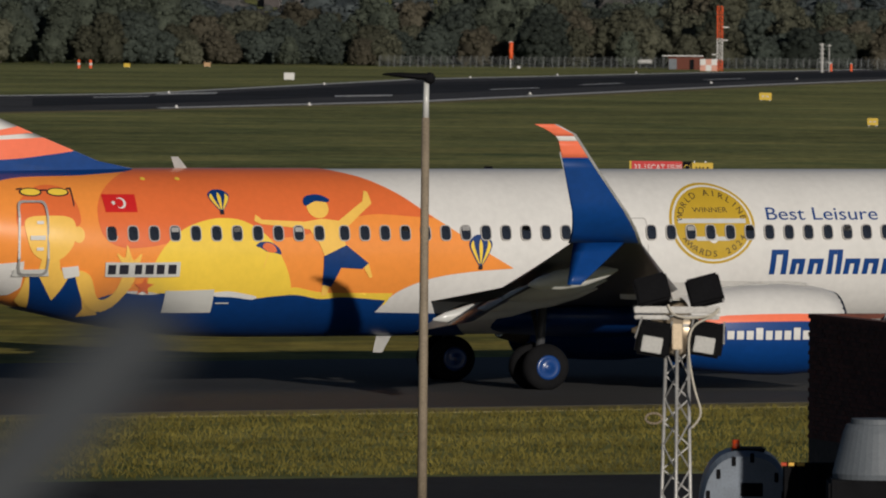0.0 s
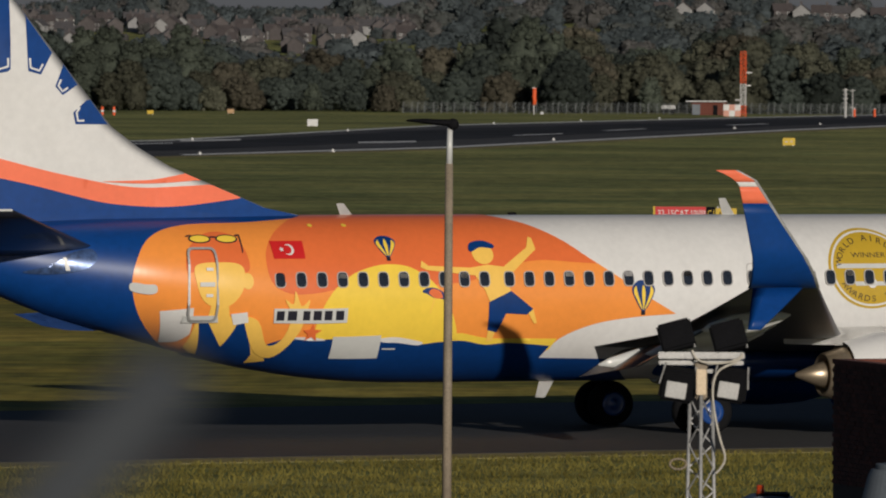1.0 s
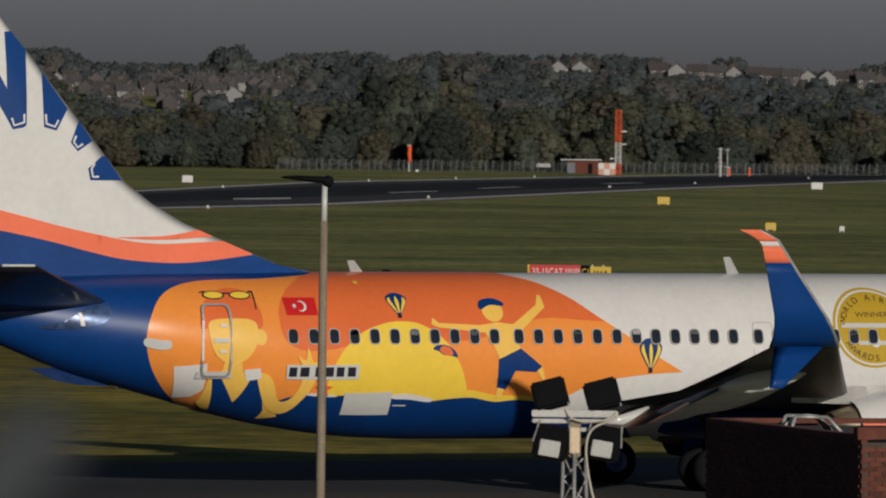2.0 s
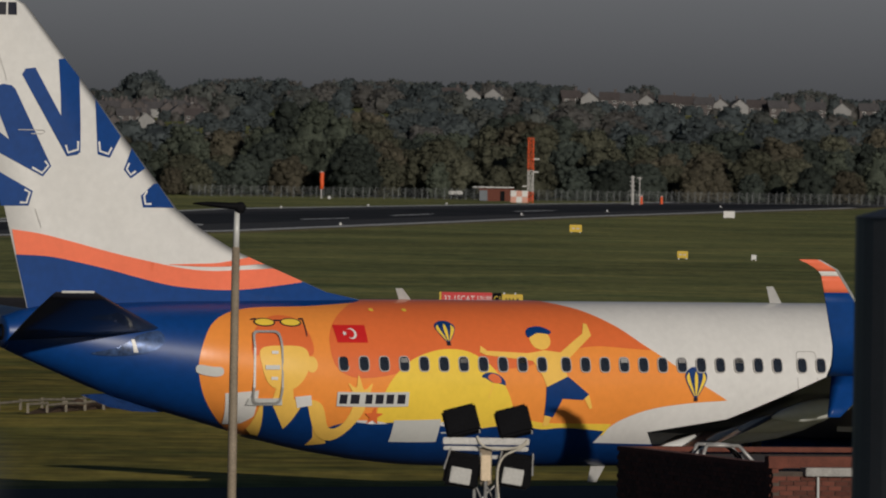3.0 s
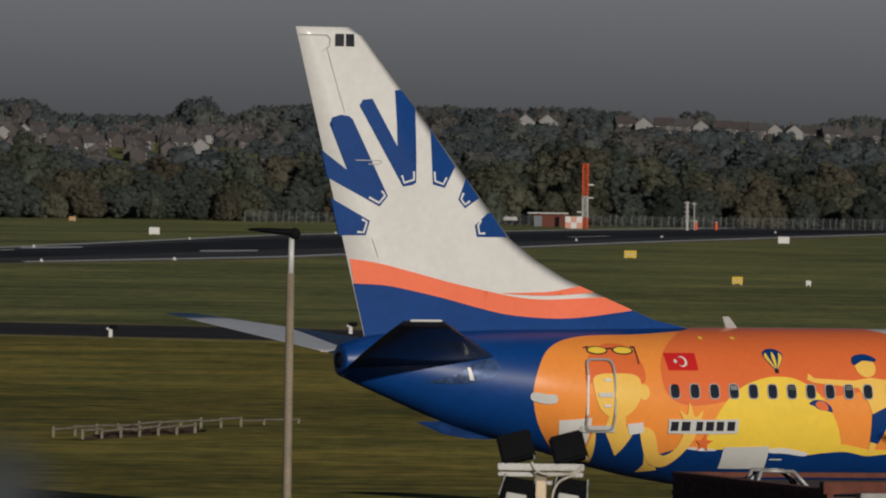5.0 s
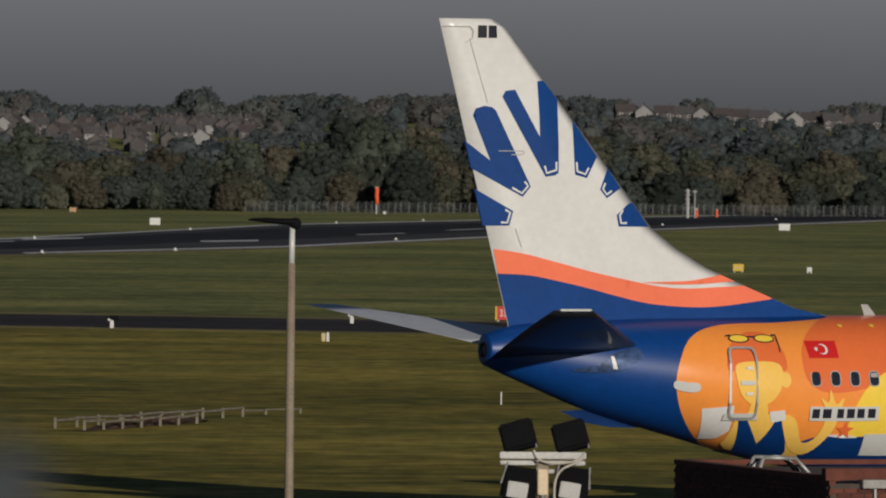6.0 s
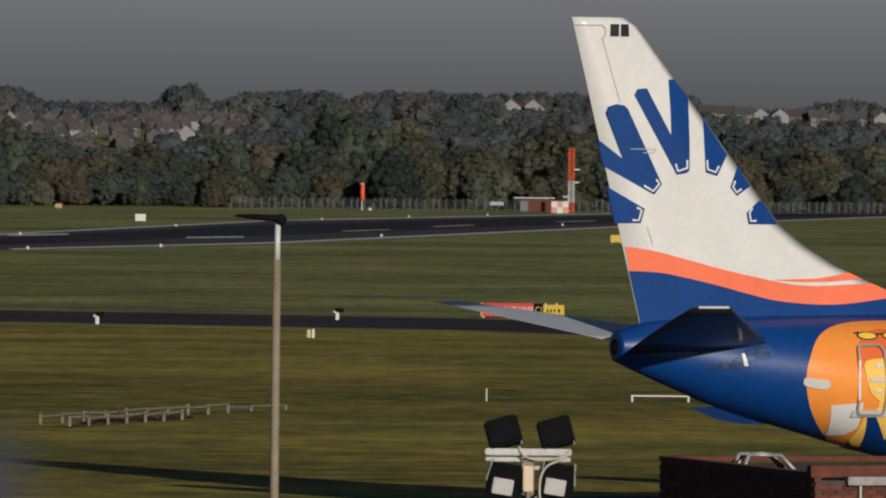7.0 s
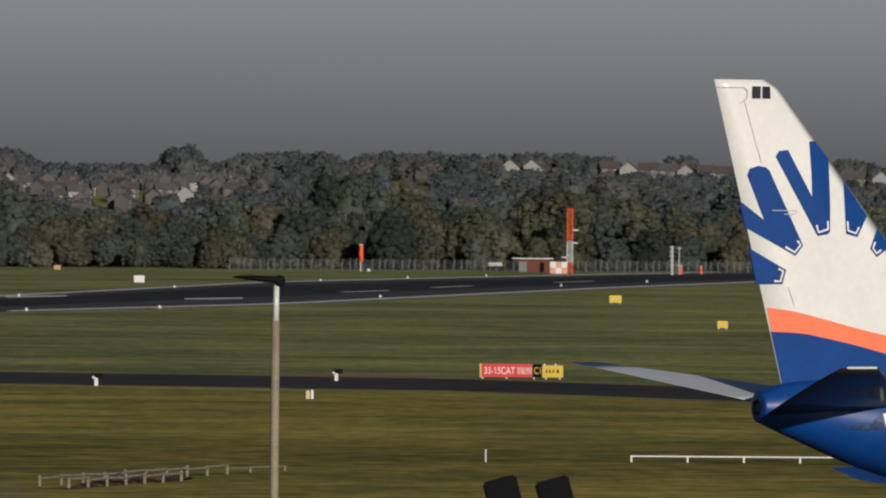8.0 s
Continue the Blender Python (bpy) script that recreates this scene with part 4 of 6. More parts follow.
def flood_tower():
    """Lattice mast with a crossbar, four lamp heads, and a loose cable."""
    t = thing("floodlight_tower", "galvanised lattice floodlight mast with four dark lamp heads", "floodlight", pose(1.33, 120.0, 0))
    for i, (x, y) in enumerate(((-0.19, 0.1), (0.0, -0.12), (0.2, 0.1))):
        part("leg", tube(bmesh.new(), (x * 1.25, y * 1.2, 0), (x * 0.75, y, 4.55), 0.026, 0.024, 8), STEEL, t, smooth=True)
    feet = [(-0.19, 0.1), (0.0, -0.12), (0.2, 0.1)]
    for k in range(14):
        z0, z1 = 0.15 + k * 0.31, 0.15 + (k + 1) * 0.31
        bm = bmesh.new()
        for a, b in ((0, 1), (1, 2), (2, 0)):
            (xa, ya), (xb, yb) = feet[a], feet[b]
            fa, fb = 1.25 - 0.5 * z0 / 4.55, 1.25 - 0.5 * z1 / 4.55
            if k % 2:
                (xa, ya), (xb, yb) = (xb, yb), (xa, ya)
            tube(bm, (xa * fa, ya, z0), (xb * fb, yb, z1), 0.012, None, 6)
        part("lattice_brace", bm, STEEL, t)
    part("base_plate", B(0, 0, 0.03, 0.7, 0.5, 0.06, 0.01), STEEL, t)
    part("mast_head", B(0.0, 0, 4.72, 0.16, 0.14, 0.5, 0.02), COLUMN, t, "weathered square post head")
    part("crossbar", B(0, -0.06, 5.05, 1.14, 0.09, 0.09, 0.012), STEEL, t, "galvanised crossbar")
    part("crossbar", B(0, 0.04, 4.95, 1.12, 0.07, 0.06, 0.012), STEEL, t)
    part("crossbar", B(0, -0.02, 4.84, 0.5, 0.05, 0.05, 0.01), STEEL, t)
    for x in (-0.33, 0.36):
        h = part("lamp_head", B(0, 0, 0, 0.46, 0.16, 0.40, 0.03), BLACK, t, "black upper lamp housing", m=pose(x, 0.02, 5.30, -24, -15, 0))
        part("visor", B(0.0, 0.1, 0.0, 0.42, 0.06, 0.34, 0.01), BLACK, h)
        for u in (-0.2, 0.2):
            part("yoke", tube(bmesh.new(), (u, 0, -0.22), (u, 0, -0.05), 0.015, None, 6), STEEL, h)
        h = part("lamp_head", B(0, 0.03, 0, 0.47, 0.16, 0.46, 0.04), BLACK, t, "black lower lamp housing with pale glass", m=pose(x + 0.02, -0.05, 4.66, 14, 9, 0))
        part("lens", B(-0.01, -0.055, -0.06, 0.27, 0.02, 0.22, 0.008), LENS, h, "pale reflective glass")
        for u in (-1, 1):
            part("yoke", tube(bmesh.new(), (0.24 * u, 0, -0.02), (0.2 * u, 0, 0.28), 0.015, None, 6), STEEL, h)
    cu = bpy.data.curves.new("cable", "CURVE")
    cu.dimensions, cu.bevel_depth, cu.bevel_resolution = "3D", 0.016, 2
    sp = cu.splines.new("NURBS")
    path = [(-0.12, -0.12, 5.12), (-0.1, -0.14, 4.98), (0.15, -0.16, 4.93), (0.5, -0.14, 4.98), (0.56, -0.13, 5.12), (0.5, -0.15, 4.95), (0.2, -0.17, 4.9), (0.13, -0.18, 4.6), (0.19, -0.2, 4.2), (0.26, -0.2, 3.9), (0.34, -0.18, 3.72), (0.3, -0.16, 3.6), (0.2, -0.15, 3.5)]
    sp.points.add(len(path) - 1)
    for p, c in zip(sp.points, path):
        p.co = (*c, 1)
    sp.use_endpoint_u = True
    cu.materials.append(ROPE)
    ob = new("cable", cu)
    ob.parent = t
    ob["label"] = "loose pale cable"
    bm = bmesh.new()
    for i in range(14):
        a, b = 2 * math.pi * i / 14, 2 * math.pi * (i + 1) / 14
        tube(bm, (-0.30 + 0.11 * math.cos(a), -0.16, 3.62 + 0.07 * math.sin(a)), (-0.30 + 0.11 * math.cos(b), -0.16, 3.62 + 0.07 * math.sin(b)), 0.016, None, 6)
    part("rope_loop", bm, COLUMN, t, "brown loop of rope", smooth=True)
    part("junction_box", B(0.0, -0.13, 4.70, 0.13, 0.06, 0.34, 0.01), EXHAUST, t, "brass-coloured control box")
    return t


flood_tower()

BRICK = material("red_brick", (0.105, 0.031, 0.019), 0.9, vary=0.2, scale=6.0, fine=60, bump=0.003, per_object=0.35)
BRICKJ = material("brick_course", (0.105, 0.031, 0.019), 0.9, vary=0.2, scale=6.0, fine=60, bump=0.003, island=0.35)
MORTAR = material("mortar", (0.075, 0.056, 0.044), 0.95, vary=0.2, scale=8, fine=60, bump=0.002)
COPING = material("pale_coping", (0.30, 0.285, 0.265), 0.8, vary=0.2, scale=5, fine=40, bump=0.003)
ROOFFELT = material("roof_felt", (0.04, 0.038, 0.036), 0.9, vary=0.3, scale=2)


def brick_hut():
    """Local x along the lit front, y back along the side wall; origin at the near corner."""
    m = pose(5.97, 140.0, 0, 0, 0, 16)
    t = thing("brick_hut", "small flat-roofed red brick hut with pale coping", "building", m)
    w, d, h = 6.0, 8.0, 4.08
    part("wall_core", B(w / 2, d / 2, h / 2 - 0.03, w - 0.03, d - 0.03, h - 0.06), MORTAR, t, "mortar-jointed brick walls")
    part("roof", B(w / 2, d / 2, h - 0.25, w - 0.5, d - 0.5, 0.06), ROOFFELT, t)
    # parapet of bricks round the roof
    bm = bmesh.new()
    rng = random.Random(4)

    def course_run(bm, along_x, fixed, z, length, start, outward):
        n = int(length / 0.225)
        for i in range(n):
            u = start + 0.1125 + i * 0.225
            j = rng.uniform(-0.004, 0.004)
            if along_x:
                box(bm, u, fixed + outward * (0.045 - j), z + 0.0325, 0.213, 0.1, 0.065)
            else:
                box(bm, fixed + outward * (0.045 - j), u, z + 0.0325, 0.1, 0.213, 0.065)
    for k in range(26):
        z = h - 0.08 - k * 0.075
        course_run(bm, False, 0.0, z - 0.0, d - 0.1125 * (k % 2), 0.1125 * (k % 2), 1)
    part("side_brickwork", bm, BRICKJ, t, "shaded side wall brick courses")["kind"] = "stuff"
    bm = bmesh.new()
    box(bm, w / 2, d - 0.11, h + 0.02, w, 0.24, 0.08, 0.008)
    box(bm, 0.11, d / 2, h + 0.02, 0.24, d - 0.3, 0.08, 0.008)
    part("parapet_cap", bm, BRICKJ, t, "brick parapet cap")
    part("coping", B(w / 2 + 0.35, 0.02, h - 0.06, w - 0.3, 0.3, 0.13, 0.012), COPING, t, "pale concrete coping strip")
    bm = bmesh.new()
    box(bm, w / 2, 0.3, h + 0.08, w, 0.22, 0.18, 0.01)
    part("front_upstand", bm, BRICKJ, t)
    part("downpipe", tube(bmesh.new(), (0.75, -0.06, 0.1), (0.72, -0.06, h - 0.12), 0.02, None, 8), GREYWHITE, t, "thin pale cable conduit", smooth=True)
    # bricks on the lit front
    bmb = B(0, 0, 0, 0.213, 0.1, 0.065)
    me = bpy.data.meshes.new("brick")
    bmb.to_mesh(me)
    bmb.free()
    me.materials.append(BRICK)
    for k in range(22):
        for i in range(13):
            b = new("brick", me)
            b.parent = t
            b.location = (0.1125 + 0.225 * i + 0.1125 * (k % 2), 0.045 + rng.uniform(-0.004, 0.004), h - 0.165 - k * 0.075)
    # things on the roof
    r = thing("roof_ladder_hoop", "bent galvanised handrail hoop on the hut roof", "ladder", m @ pose(-0.42, 4.6, h - 0.22))
    for y in (-0.25, 0.25):
        bm = bmesh.new()
        for a, b in (((0.62, y, 0), (0.76, y, 0.42)), ((0.76, y, 0.42), (1.3, y, 0.41)), ((1.3, y, 0.41), (1.7, y, 0.0))):
            tube(bm, a, b, 0.03, None, 8)
        part("handrail", bm, STEEL, r, smooth=True)
    v = thing("roof_vent", "dark curved roof vent with a pale rim", "vent", m @ pose(0.62, 4.9, h - 0.24))
    bm = bmesh.new()
    rings = [[(0.42 * math.cos(math.pi * i / 14) * 1.15 + (0.06 if k else 0), -0.3 + 0.6 * k, 0.44 * math.sin(math.pi * i / 14)) for i in range(15)] for k in (0, 1)]
    part("hood", loft(rings, close=False), BLACK, v, smooth=True)
    bm = bmesh.new()
    for i in range(5, 14):
        a, b = math.pi * i / 14, math.pi * (i + 1) / 14
        tube(bm, (0.49 * math.cos(a), -0.32, 0.45 * math.sin(a)), (0.49 * math.cos(b), -0.32, 0.45 * math.sin(b)), 0.028, None, 8)
    part("rim", bm, GREYWHITE, v, "pale curved rim", smooth=True)


brick_hut()


def flue():
    t = thing("flue_stack", "dark grey metal flue stack with conical cap", "chimney", pose(3.98, 60.0, 0))
    part("pipe", tube(bmesh.new(), (0, 0, 0), (0, 0, 8.44), 0.9, 0.9, 40), DARKGREY, t, smooth=False)
    part("cap", tube(bmesh.new(), (0, 0, 8.44), (0, 0, 8.60), 0.92, 0.35, 40), DARKGREY, t, "conical metal cap")


DARKGREY = material("dark_grey_steel", (0.035, 0.037, 0.042), 0.5, vary=0.15, scale=2)
flue()


def tank():
    t = thing("water_tank", "blue-grey tapered plastic tank", "tank", pose(4.55, 137.0, 0))
    part("plinth", B(0, 0, 1.0, 1.5, 1.4, 2.0, 0.05), BLACK, t, "dark equipment base")
    part("body", revolve([(2.0, 0.02), (2.0, 0.66), (2.08, 0.68), (2.7, 0.52), (2.82, 0.47), (2.84, 0.02)], pose(0, 0, 0, 0, -90, 0), 40), TANKGREY, t, smooth=False)
    part("lid", revolve([(2.82, 0.02), (2.82, 0.40), (2.90, 0.40), (2.90, 0.02)], pose(0, 0, 0, 0, -90, 0), 32), TANKGREY, t, "grey tank lid")


TANKGREY = material("grey_tank_plastic", (0.115, 0.13, 0.145), 0.6, vary=0.1, scale=1.5)
tank()

TUGBLUE = material("blue_grey_paint", (0.16, 0.19, 0.23), 0.5, vary=0.12, scale=3)
BEACON = material("orange_beacon", (0.55, 0.06, 0.01), 0.3, vary=0.05)
AMBER = material("amber_reflector", (0.8, 0.45, 0.05), 0.4, vary=0.05)


def tug():
    t = thing("service_vehicle", "blue-grey domed airport service vehicle with orange beacon", "vehicle", pose(2.80, 150.0, 0))
    rings = []
    for y in (-0.9, -0.7, 0.0, 0.8, 0.95):
        g = 1.0 if abs(y) < 0.85 else 0.92
        rings.append([(0.76 * g * math.copysign(abs(math.cos(a)) ** 0.75, math.cos(a)), y, 0.75 + 1.08 * g * math.sin(a) ** 0.8) for a in [math.pi * i / 20 for i in range(21)]] + [(-0.76 * g, y, 0.35), (0.76 * g, y, 0.35)])
    part("body", loft(rings), TUGBLUE, t, "blue-grey rounded body")
    part("chassis", B(0, 0, 0.4, 1.5, 2.6, 0.3, 0.04), BLACK, t)
    part("hatch", B(0.05, -0.2, 1.83, 0.55, 0.9, 0.06, 0.02), BLACK, t, "dark roof hatch")
    b = part("beacon", tube(bmesh.new(), (-0.16, -0.5, 1.80), (-0.16, -0.5, 2.0), 0.075, 0.06, 14), BEACON, t, "orange warning beacon", smooth=True)
    for x, z in ((-0.45, 1.45), (0.5, 1.4), (-0.62, 1.1), (0.1, 1.72), (-0.2, 1.66), (0.62, 1.1)):
        part("vent_slot", B(x, -0.905, z, 0.07, 0.03, 0.16, 0.01), BLACK, t)
    part("grille", B(0.1, -0.91, 1.2, 0.36, 0.04, 0.22, 0.01), BLACK, t)
    for x in (-0.7, 0.7):
        for y in (-0.85, 0.85):
            w = part("wheel", revolve([(-0.12, 0.12), (-0.12, 0.3), (0, 0.34), (0.12, 0.3), (0.12, 0.12)], Matrix(), 20), TYRE, t)
            w.location = (x, y, 0.34)


tug()


def trailer():
    t = thing("dark_trailer", "dark slatted equipment trailer with amber markers", "trailer", pose(4.1, 139.4, 0))
    part("bed", B(0, 0, 1.1, 1.9, 1.3, 0.12, 0.02), BLACK, t)
    for i in range(9):
        part("stake", B(-0.88 + i * 0.22, -0.62, 1.62, 0.06, 0.05, 1.0, 0.008), BLACK, t)
    part("top_rail", B(0, -0.62, 2.12, 1.9, 0.07, 0.06, 0.01), BLACK, t)
    part("panel", B(0, -0.55, 1.62, 1.86, 0.03, 0.95), BLACK, t)
    for x, mt in ((-0.82, AMBER), (-0.66, AMBER), (-0.9, BEACON)):
        part("marker", B(x, -0.66, 2.12, 0.12, 0.03, 0.05, 0.005), mt, t, "amber marker lamp")
    for x in (-0.7, 0.7):
        w = part("wheel", revolve([(-0.1, 0.2), (-0.1, 0.48), (0, 0.52), (0.1, 0.48), (0.1, 0.2)], pose(0, 0, 0, 0, 0, 90), 20), TYRE, t)
        w.location = (x, -0.55, 0.52)
    part("leg", B(0, 0, 0.52, 0.3, 0.9, 1.05), BLACK, t)


trailer()


def near_rail():
    """Grey rod of the viewing-deck rail close to the lens, on its post."""
    t = thing("viewing_rail", "grey metal rail end close to the viewpoint", "railing", pose(-0.62, 4.0, 0))
    part("post", tube(bmesh.new(), (0, 0, 0), (0, 0, 8.22), 0.03, 0.03, 16), DARKRAIL, t, smooth=True)
    part("rod", tube(bmesh.new(), (0, 0, 8.2), (0.437, 0, 8.672), 0.019, 0.019, 16), DARKRAIL, t, smooth=True)


DARKRAIL = material("rail_grey", (0.048, 0.053, 0.058), 0.6, vary=0.1)
near_rail()


# ---- airfield things ----
SIGNRED = material("sign_red", (0.50, 0.012, 0.012), 0.5, vary=0.06)
SIGNYELLOW = material("sign_yellow", (0.56, 0.37, 0.015), 0.5, vary=0.06)
SIGNWHITE = material("sign_white", (0.60, 0.59, 0.57), 0.6, vary=0.06)
SIGNORANGE = material("marker_orange", (0.75, 0.10, 0.02), 0.6, vary=0.08)


def flat_text(text, x0, x1, z0, h, y, mat_, parent):
    cu = bpy.data.curves.new("lettering", "FONT")
    cu.body, cu.extrude = text, 0.004
    ob = new("lettering", cu)
    me = bpy.data.meshes.new_from_object(ob.evaluated_get(bpy.context.evaluated_depsgraph_get()))
    bpy.data.objects.remove(ob)
    bm = bmesh.new()
    bm.from_mesh(me)
    xs_, ys_ = [v.co.x for v in bm.verts], [v.co.y for v in bm.verts]
    a, b, c, d = min(xs_), max(xs_), min(ys_), max(ys_)
    for v in bm.verts:
        v.co = (x0 + (v.co.x - a) / (b - a) * (x1 - x0), y - v.co.z, z0 + (v.co.y - c) / (d - c) * h)
    bmesh.ops.recalc_face_normals(bm, faces=bm.faces)
    return part("lettering", bm, mat_, parent, "lettering reading " + text)


def runway_sign():
    t = thing("runway_holding_sign", "red and yellow runway holding position sign on the grass", "airport sign", pose(5.3, 530.0, 0))
    part("red_panel", B(-0.68, 0, 0.50, 2.95, 0.2, 0.78, 0.02), SIGNRED, t, "red sign face")
    part("black_panel", B(1.08, 0, 0.50, 0.52, 0.2, 0.78, 0.02), BLACK, t, "black sign face")
    part("yellow_panel", B(1.98, 0, 0.46, 1.22, 0.2, 0.70, 0.02), SIGNYELLOW, t, "yellow sign face")
    part("end_panel", B(-2.22, 0, 0.50, 0.11, 0.22, 0.82, 0.01), SIGNYELLOW, t)
    flat_text("33-15CAT I/II/III", -2.0, 0.75, 0.30, 0.40, -0.105, SIGNWHITE, t)
    flat_text("C1", 0.90, 1.27, 0.30, 0.40, -0.105, SIGNYELLOW, t)
    for x, w in ((1.62, 0.14), (1.82, 0.14), (2.02, 0.14), (2.28, 0.2)):
        part("sign_bar", B(x, -0.105, 0.47, w * 0.6, 0.012, 0.2), BLACK, t)
    for x in (-2.1, -0.7, 0.9, 1.6, 2.4):
        part("foot", B(x, 0, 0.07, 0.1, 0.16, 0.14), STEEL, t)
    for x in (1.5, 2.15):
        part("lamp", B(x, -0.05, 0.86, 0.09, 0.12, 0.12, 0.01), SIGNWHITE, t)


runway_sign()


TANBOX = material("tan_box", (0.42, 0.25, 0.12), 0.6, vary=0.08)


def small_sign(x, y, w, h, mat_, label, bars=2):
    t = thing("guidance_sign", label, "airport sign", pose(x, y, 0), group="guidance signs")
    part("sign_face", B(0, 0, h / 2 + 0.12, w, 0.2, h, 0.02), mat_, t)
    for i in range(bars):
        part("sign_bar", B(-w * 0.2 + i * w * 0.38, -0.105, h / 2 + 0.12, w * 0.22, 0.012, h * 0.16), RIM, t)
    for u in (-0.35, 0.35):
        part("foot", B(u * w, 0, 0.06, 0.1, 0.15, 0.13), STEEL, t)


small_sign(22.0, 1069, 1.45, 0.85, SIGNYELLOW, "yellow guidance sign with dark marks on grass")
small_sign(26.0, 803, 0.95, 0.62, SIGNYELLOW, "yellow guidance sign with dark marks on grass")
small_sign(32.2, 801, 0.45, 0.4, SIGNWHITE, "small white marker box on grass", 0)
small_sign(-44.0, 1385, 1.6, 1.05, SIGNWHITE, "white equipment box beside the runway", 0)
small_sign(51.6, 1379, 1.7, 1.0, SIGNWHITE, "white equipment box beside the runway", 0)
small_sign(-72.2, 1770, 1.3, 0.8, TANBOX, "tan marker box by the fence", 0)
small_sign(-85.7, 1727, 1.2, 0.7, SIGNYELLOW, "yellow marker box by the fence", 0)
for x in (-93.1, -90.9):
    t = thing("marker_post", "red and white marker post near the runway", "marker", pose(x, 1695, 0), group="marker posts")
    part("post", tube(bmesh.new(), (0, 0, 0), (0, 0, 1.6), 0.3, 0.25, 12), SIGNORANGE, t)
    part("band", tube(bmesh.new(), (0, 0, 0.6), (0, 0, 1.0), 0.31, 0.31, 12), SIGNWHITE, t)
for x, y in ((49.4, 1780), (53.5, 1785)):
    t = thing("marker_post", "red marker post near the runway", "marker", pose(x, y, 0), group="marker posts")
    part("post", tube(bmesh.new(), (0, 0, 0), (0, 0, 1.5), 0.28, 0.22, 12), SIGNORANGE, t)
    part("cap", tube(bmesh.new(), (0, 0, 1.5), (0, 0, 1.65), 0.24, 0.1, 12), SIGNWHITE, t)


def windsock():
    t = thing("windsock", "limp orange windsock hanging on a white pole", "windsock", pose(-13.5, 1812, 0))
    part("pole", tube(bmesh.new(), (0, 0, 0), (0, 0, 5.4), 0.12, 0.08, 10), SIGNWHITE, t)
    rings = [[(0.1 + 0.42 * w * math.cos(a) + 0.05 * math.sin(z * 3), 0.42 * w * math.sin(a), z) for a in [2 * math.pi * i / 12 for i in range(12)]] for z, w in ((5.2, 1.0), (4.4, 0.95), (3.6, 1.05), (2.8, 0.9), (1.9, 0.95))]
    part("sock", loft(rings), SIGNORANGE, t, "limp orange fabric sock", smooth=True)
    part("arm", tube(bmesh.new(), (-0.4, 0, 5.25), (0.5, 0, 5.25), 0.06, None, 8), SIGNWHITE, t)
    part("lamp", tube(bmesh.new(), (1.6, 0, 0), (1.6, 0, 0.5), 0.4, 0.3, 10), SIGNWHITE, t)


windsock()


def lattice_mast():
    t = thing("lattice_mast", "red and white banded lattice radio mast", "mast", pose(27.4, 1764, 0))
    n, hgt, w = 6, 12.6, 0.52
    for k in range(n):
        mt = SIGNWHITE if k in (1, 2) else SIGNORANGE
        z0, z1 = hgt * k / n, hgt * (k + 1) / n
        for x in (-w, w):
            for y in (-w, w):
                part("mast_leg", tube(bmesh.new(), (x, y, z0), (x, y, z1), 0.075, None, 6), mt, t)
        for j in range(3):
            a, b = z0 + (z1 - z0) * j / 3, z0 + (z1 - z0) * (j + 1) / 3
            for y in (-w, w):
                for p, q in (((-w, y, a), (w, y, b)), ((w, y, a), (-w, y, b)), ((-w, y, b), (w, y, b))):
                    part("mast_brace", tube(bmesh.new(), p, q, 0.04, None, 5), mt, t)
    for z, x in ((8.5, 1.1), (6.0, 1.0), (3.2, -1.0)):
        part("antenna_arm", B(x, 0, z, 1.1, 0.2, 0.22, 0.02), SIGNWHITE, t)


lattice_mast()


def equipment_hut():
    t = thing("chequered_hut", "red and white chequered equipment hut", "hut", pose(25.2, 1762, 0))
    for i in range(3):
        for k in range(2):
            part("chequer_panel", B(-1.1 + 1.1 * i, 0, 0.6 + 1.15 * k, 1.1, 2.0, 1.15, 0.02), SIGNWHITE if (i + k) % 2 else material("pale_red_panel", (0.55, 0.28, 0.21), 0.7), t)
    t = thing("airfield_building", "low red brick building with flat white roof", "building", pose(21.4, 1815, 0))
    part("wall", B(0, 0, 1.3, 7.0, 5, 2.6, 0.03), BRICKJ, t, "red brick wall")
    part("roof", B(-0.6, -0.2, 2.75, 8.2, 6.2, 0.2, 0.04), SIGNWHITE, t, "white flat roof edge")
    part("side_block", B(-2.6, -2.7, 1.1, 1.6, 0.4, 2.1, 0.03), TANKGREY, t)
    part("door", B(1.2, -2.53, 1.0, 0.9, 0.08, 2.0), BLACK, t)
    t = thing("parked_van", "small white van parked by the fence", "van", pose(13.5, 1842, 0))
    part("body", B(0, 0, 1.35, 2.9, 1.8, 0.9, 0.2), SIGNWHITE, t)
    part("lower_body", B(0, 0, 0.7, 3.0, 1.85, 0.7, 0.15), BLACK, t)
    for x in (-0.9, 0.9):
        w = part("wheel", revolve([(-0.1, 0.1), (-0.1, 0.3), (0.1, 0.3), (0.1, 0.1)], pose(0, 0, 0, 0, 0, 90), 14), TYRE, t)
        w.location = (x, -0.85, 0.3)


equipment_hut()


def thin_mast(x, y, h, r, arms):
    t = thing("navigation_mast", "slim pale navigation aerial mast", "mast", pose(x, y, 0), group="aerial masts")
    part("pole", tube(bmesh.new(), (0, 0, 0), (0, 0, h), r, r * 0.8, 8), STEEL, t)
    for k in range(arms):
        part("antenna_arm", B(0, 0, h * (0.35 + 0.6 * k / max(1, arms - 1)), 1.0, 0.1, 0.12), STEEL, t)


thin_mast(43.5, 1900, 5.2, 0.2, 1)
thin_mast(46.6, 1742, 5.6, 0.32, 5)
thin_mast(48.2, 1750, 5.4, 0.14, 2)

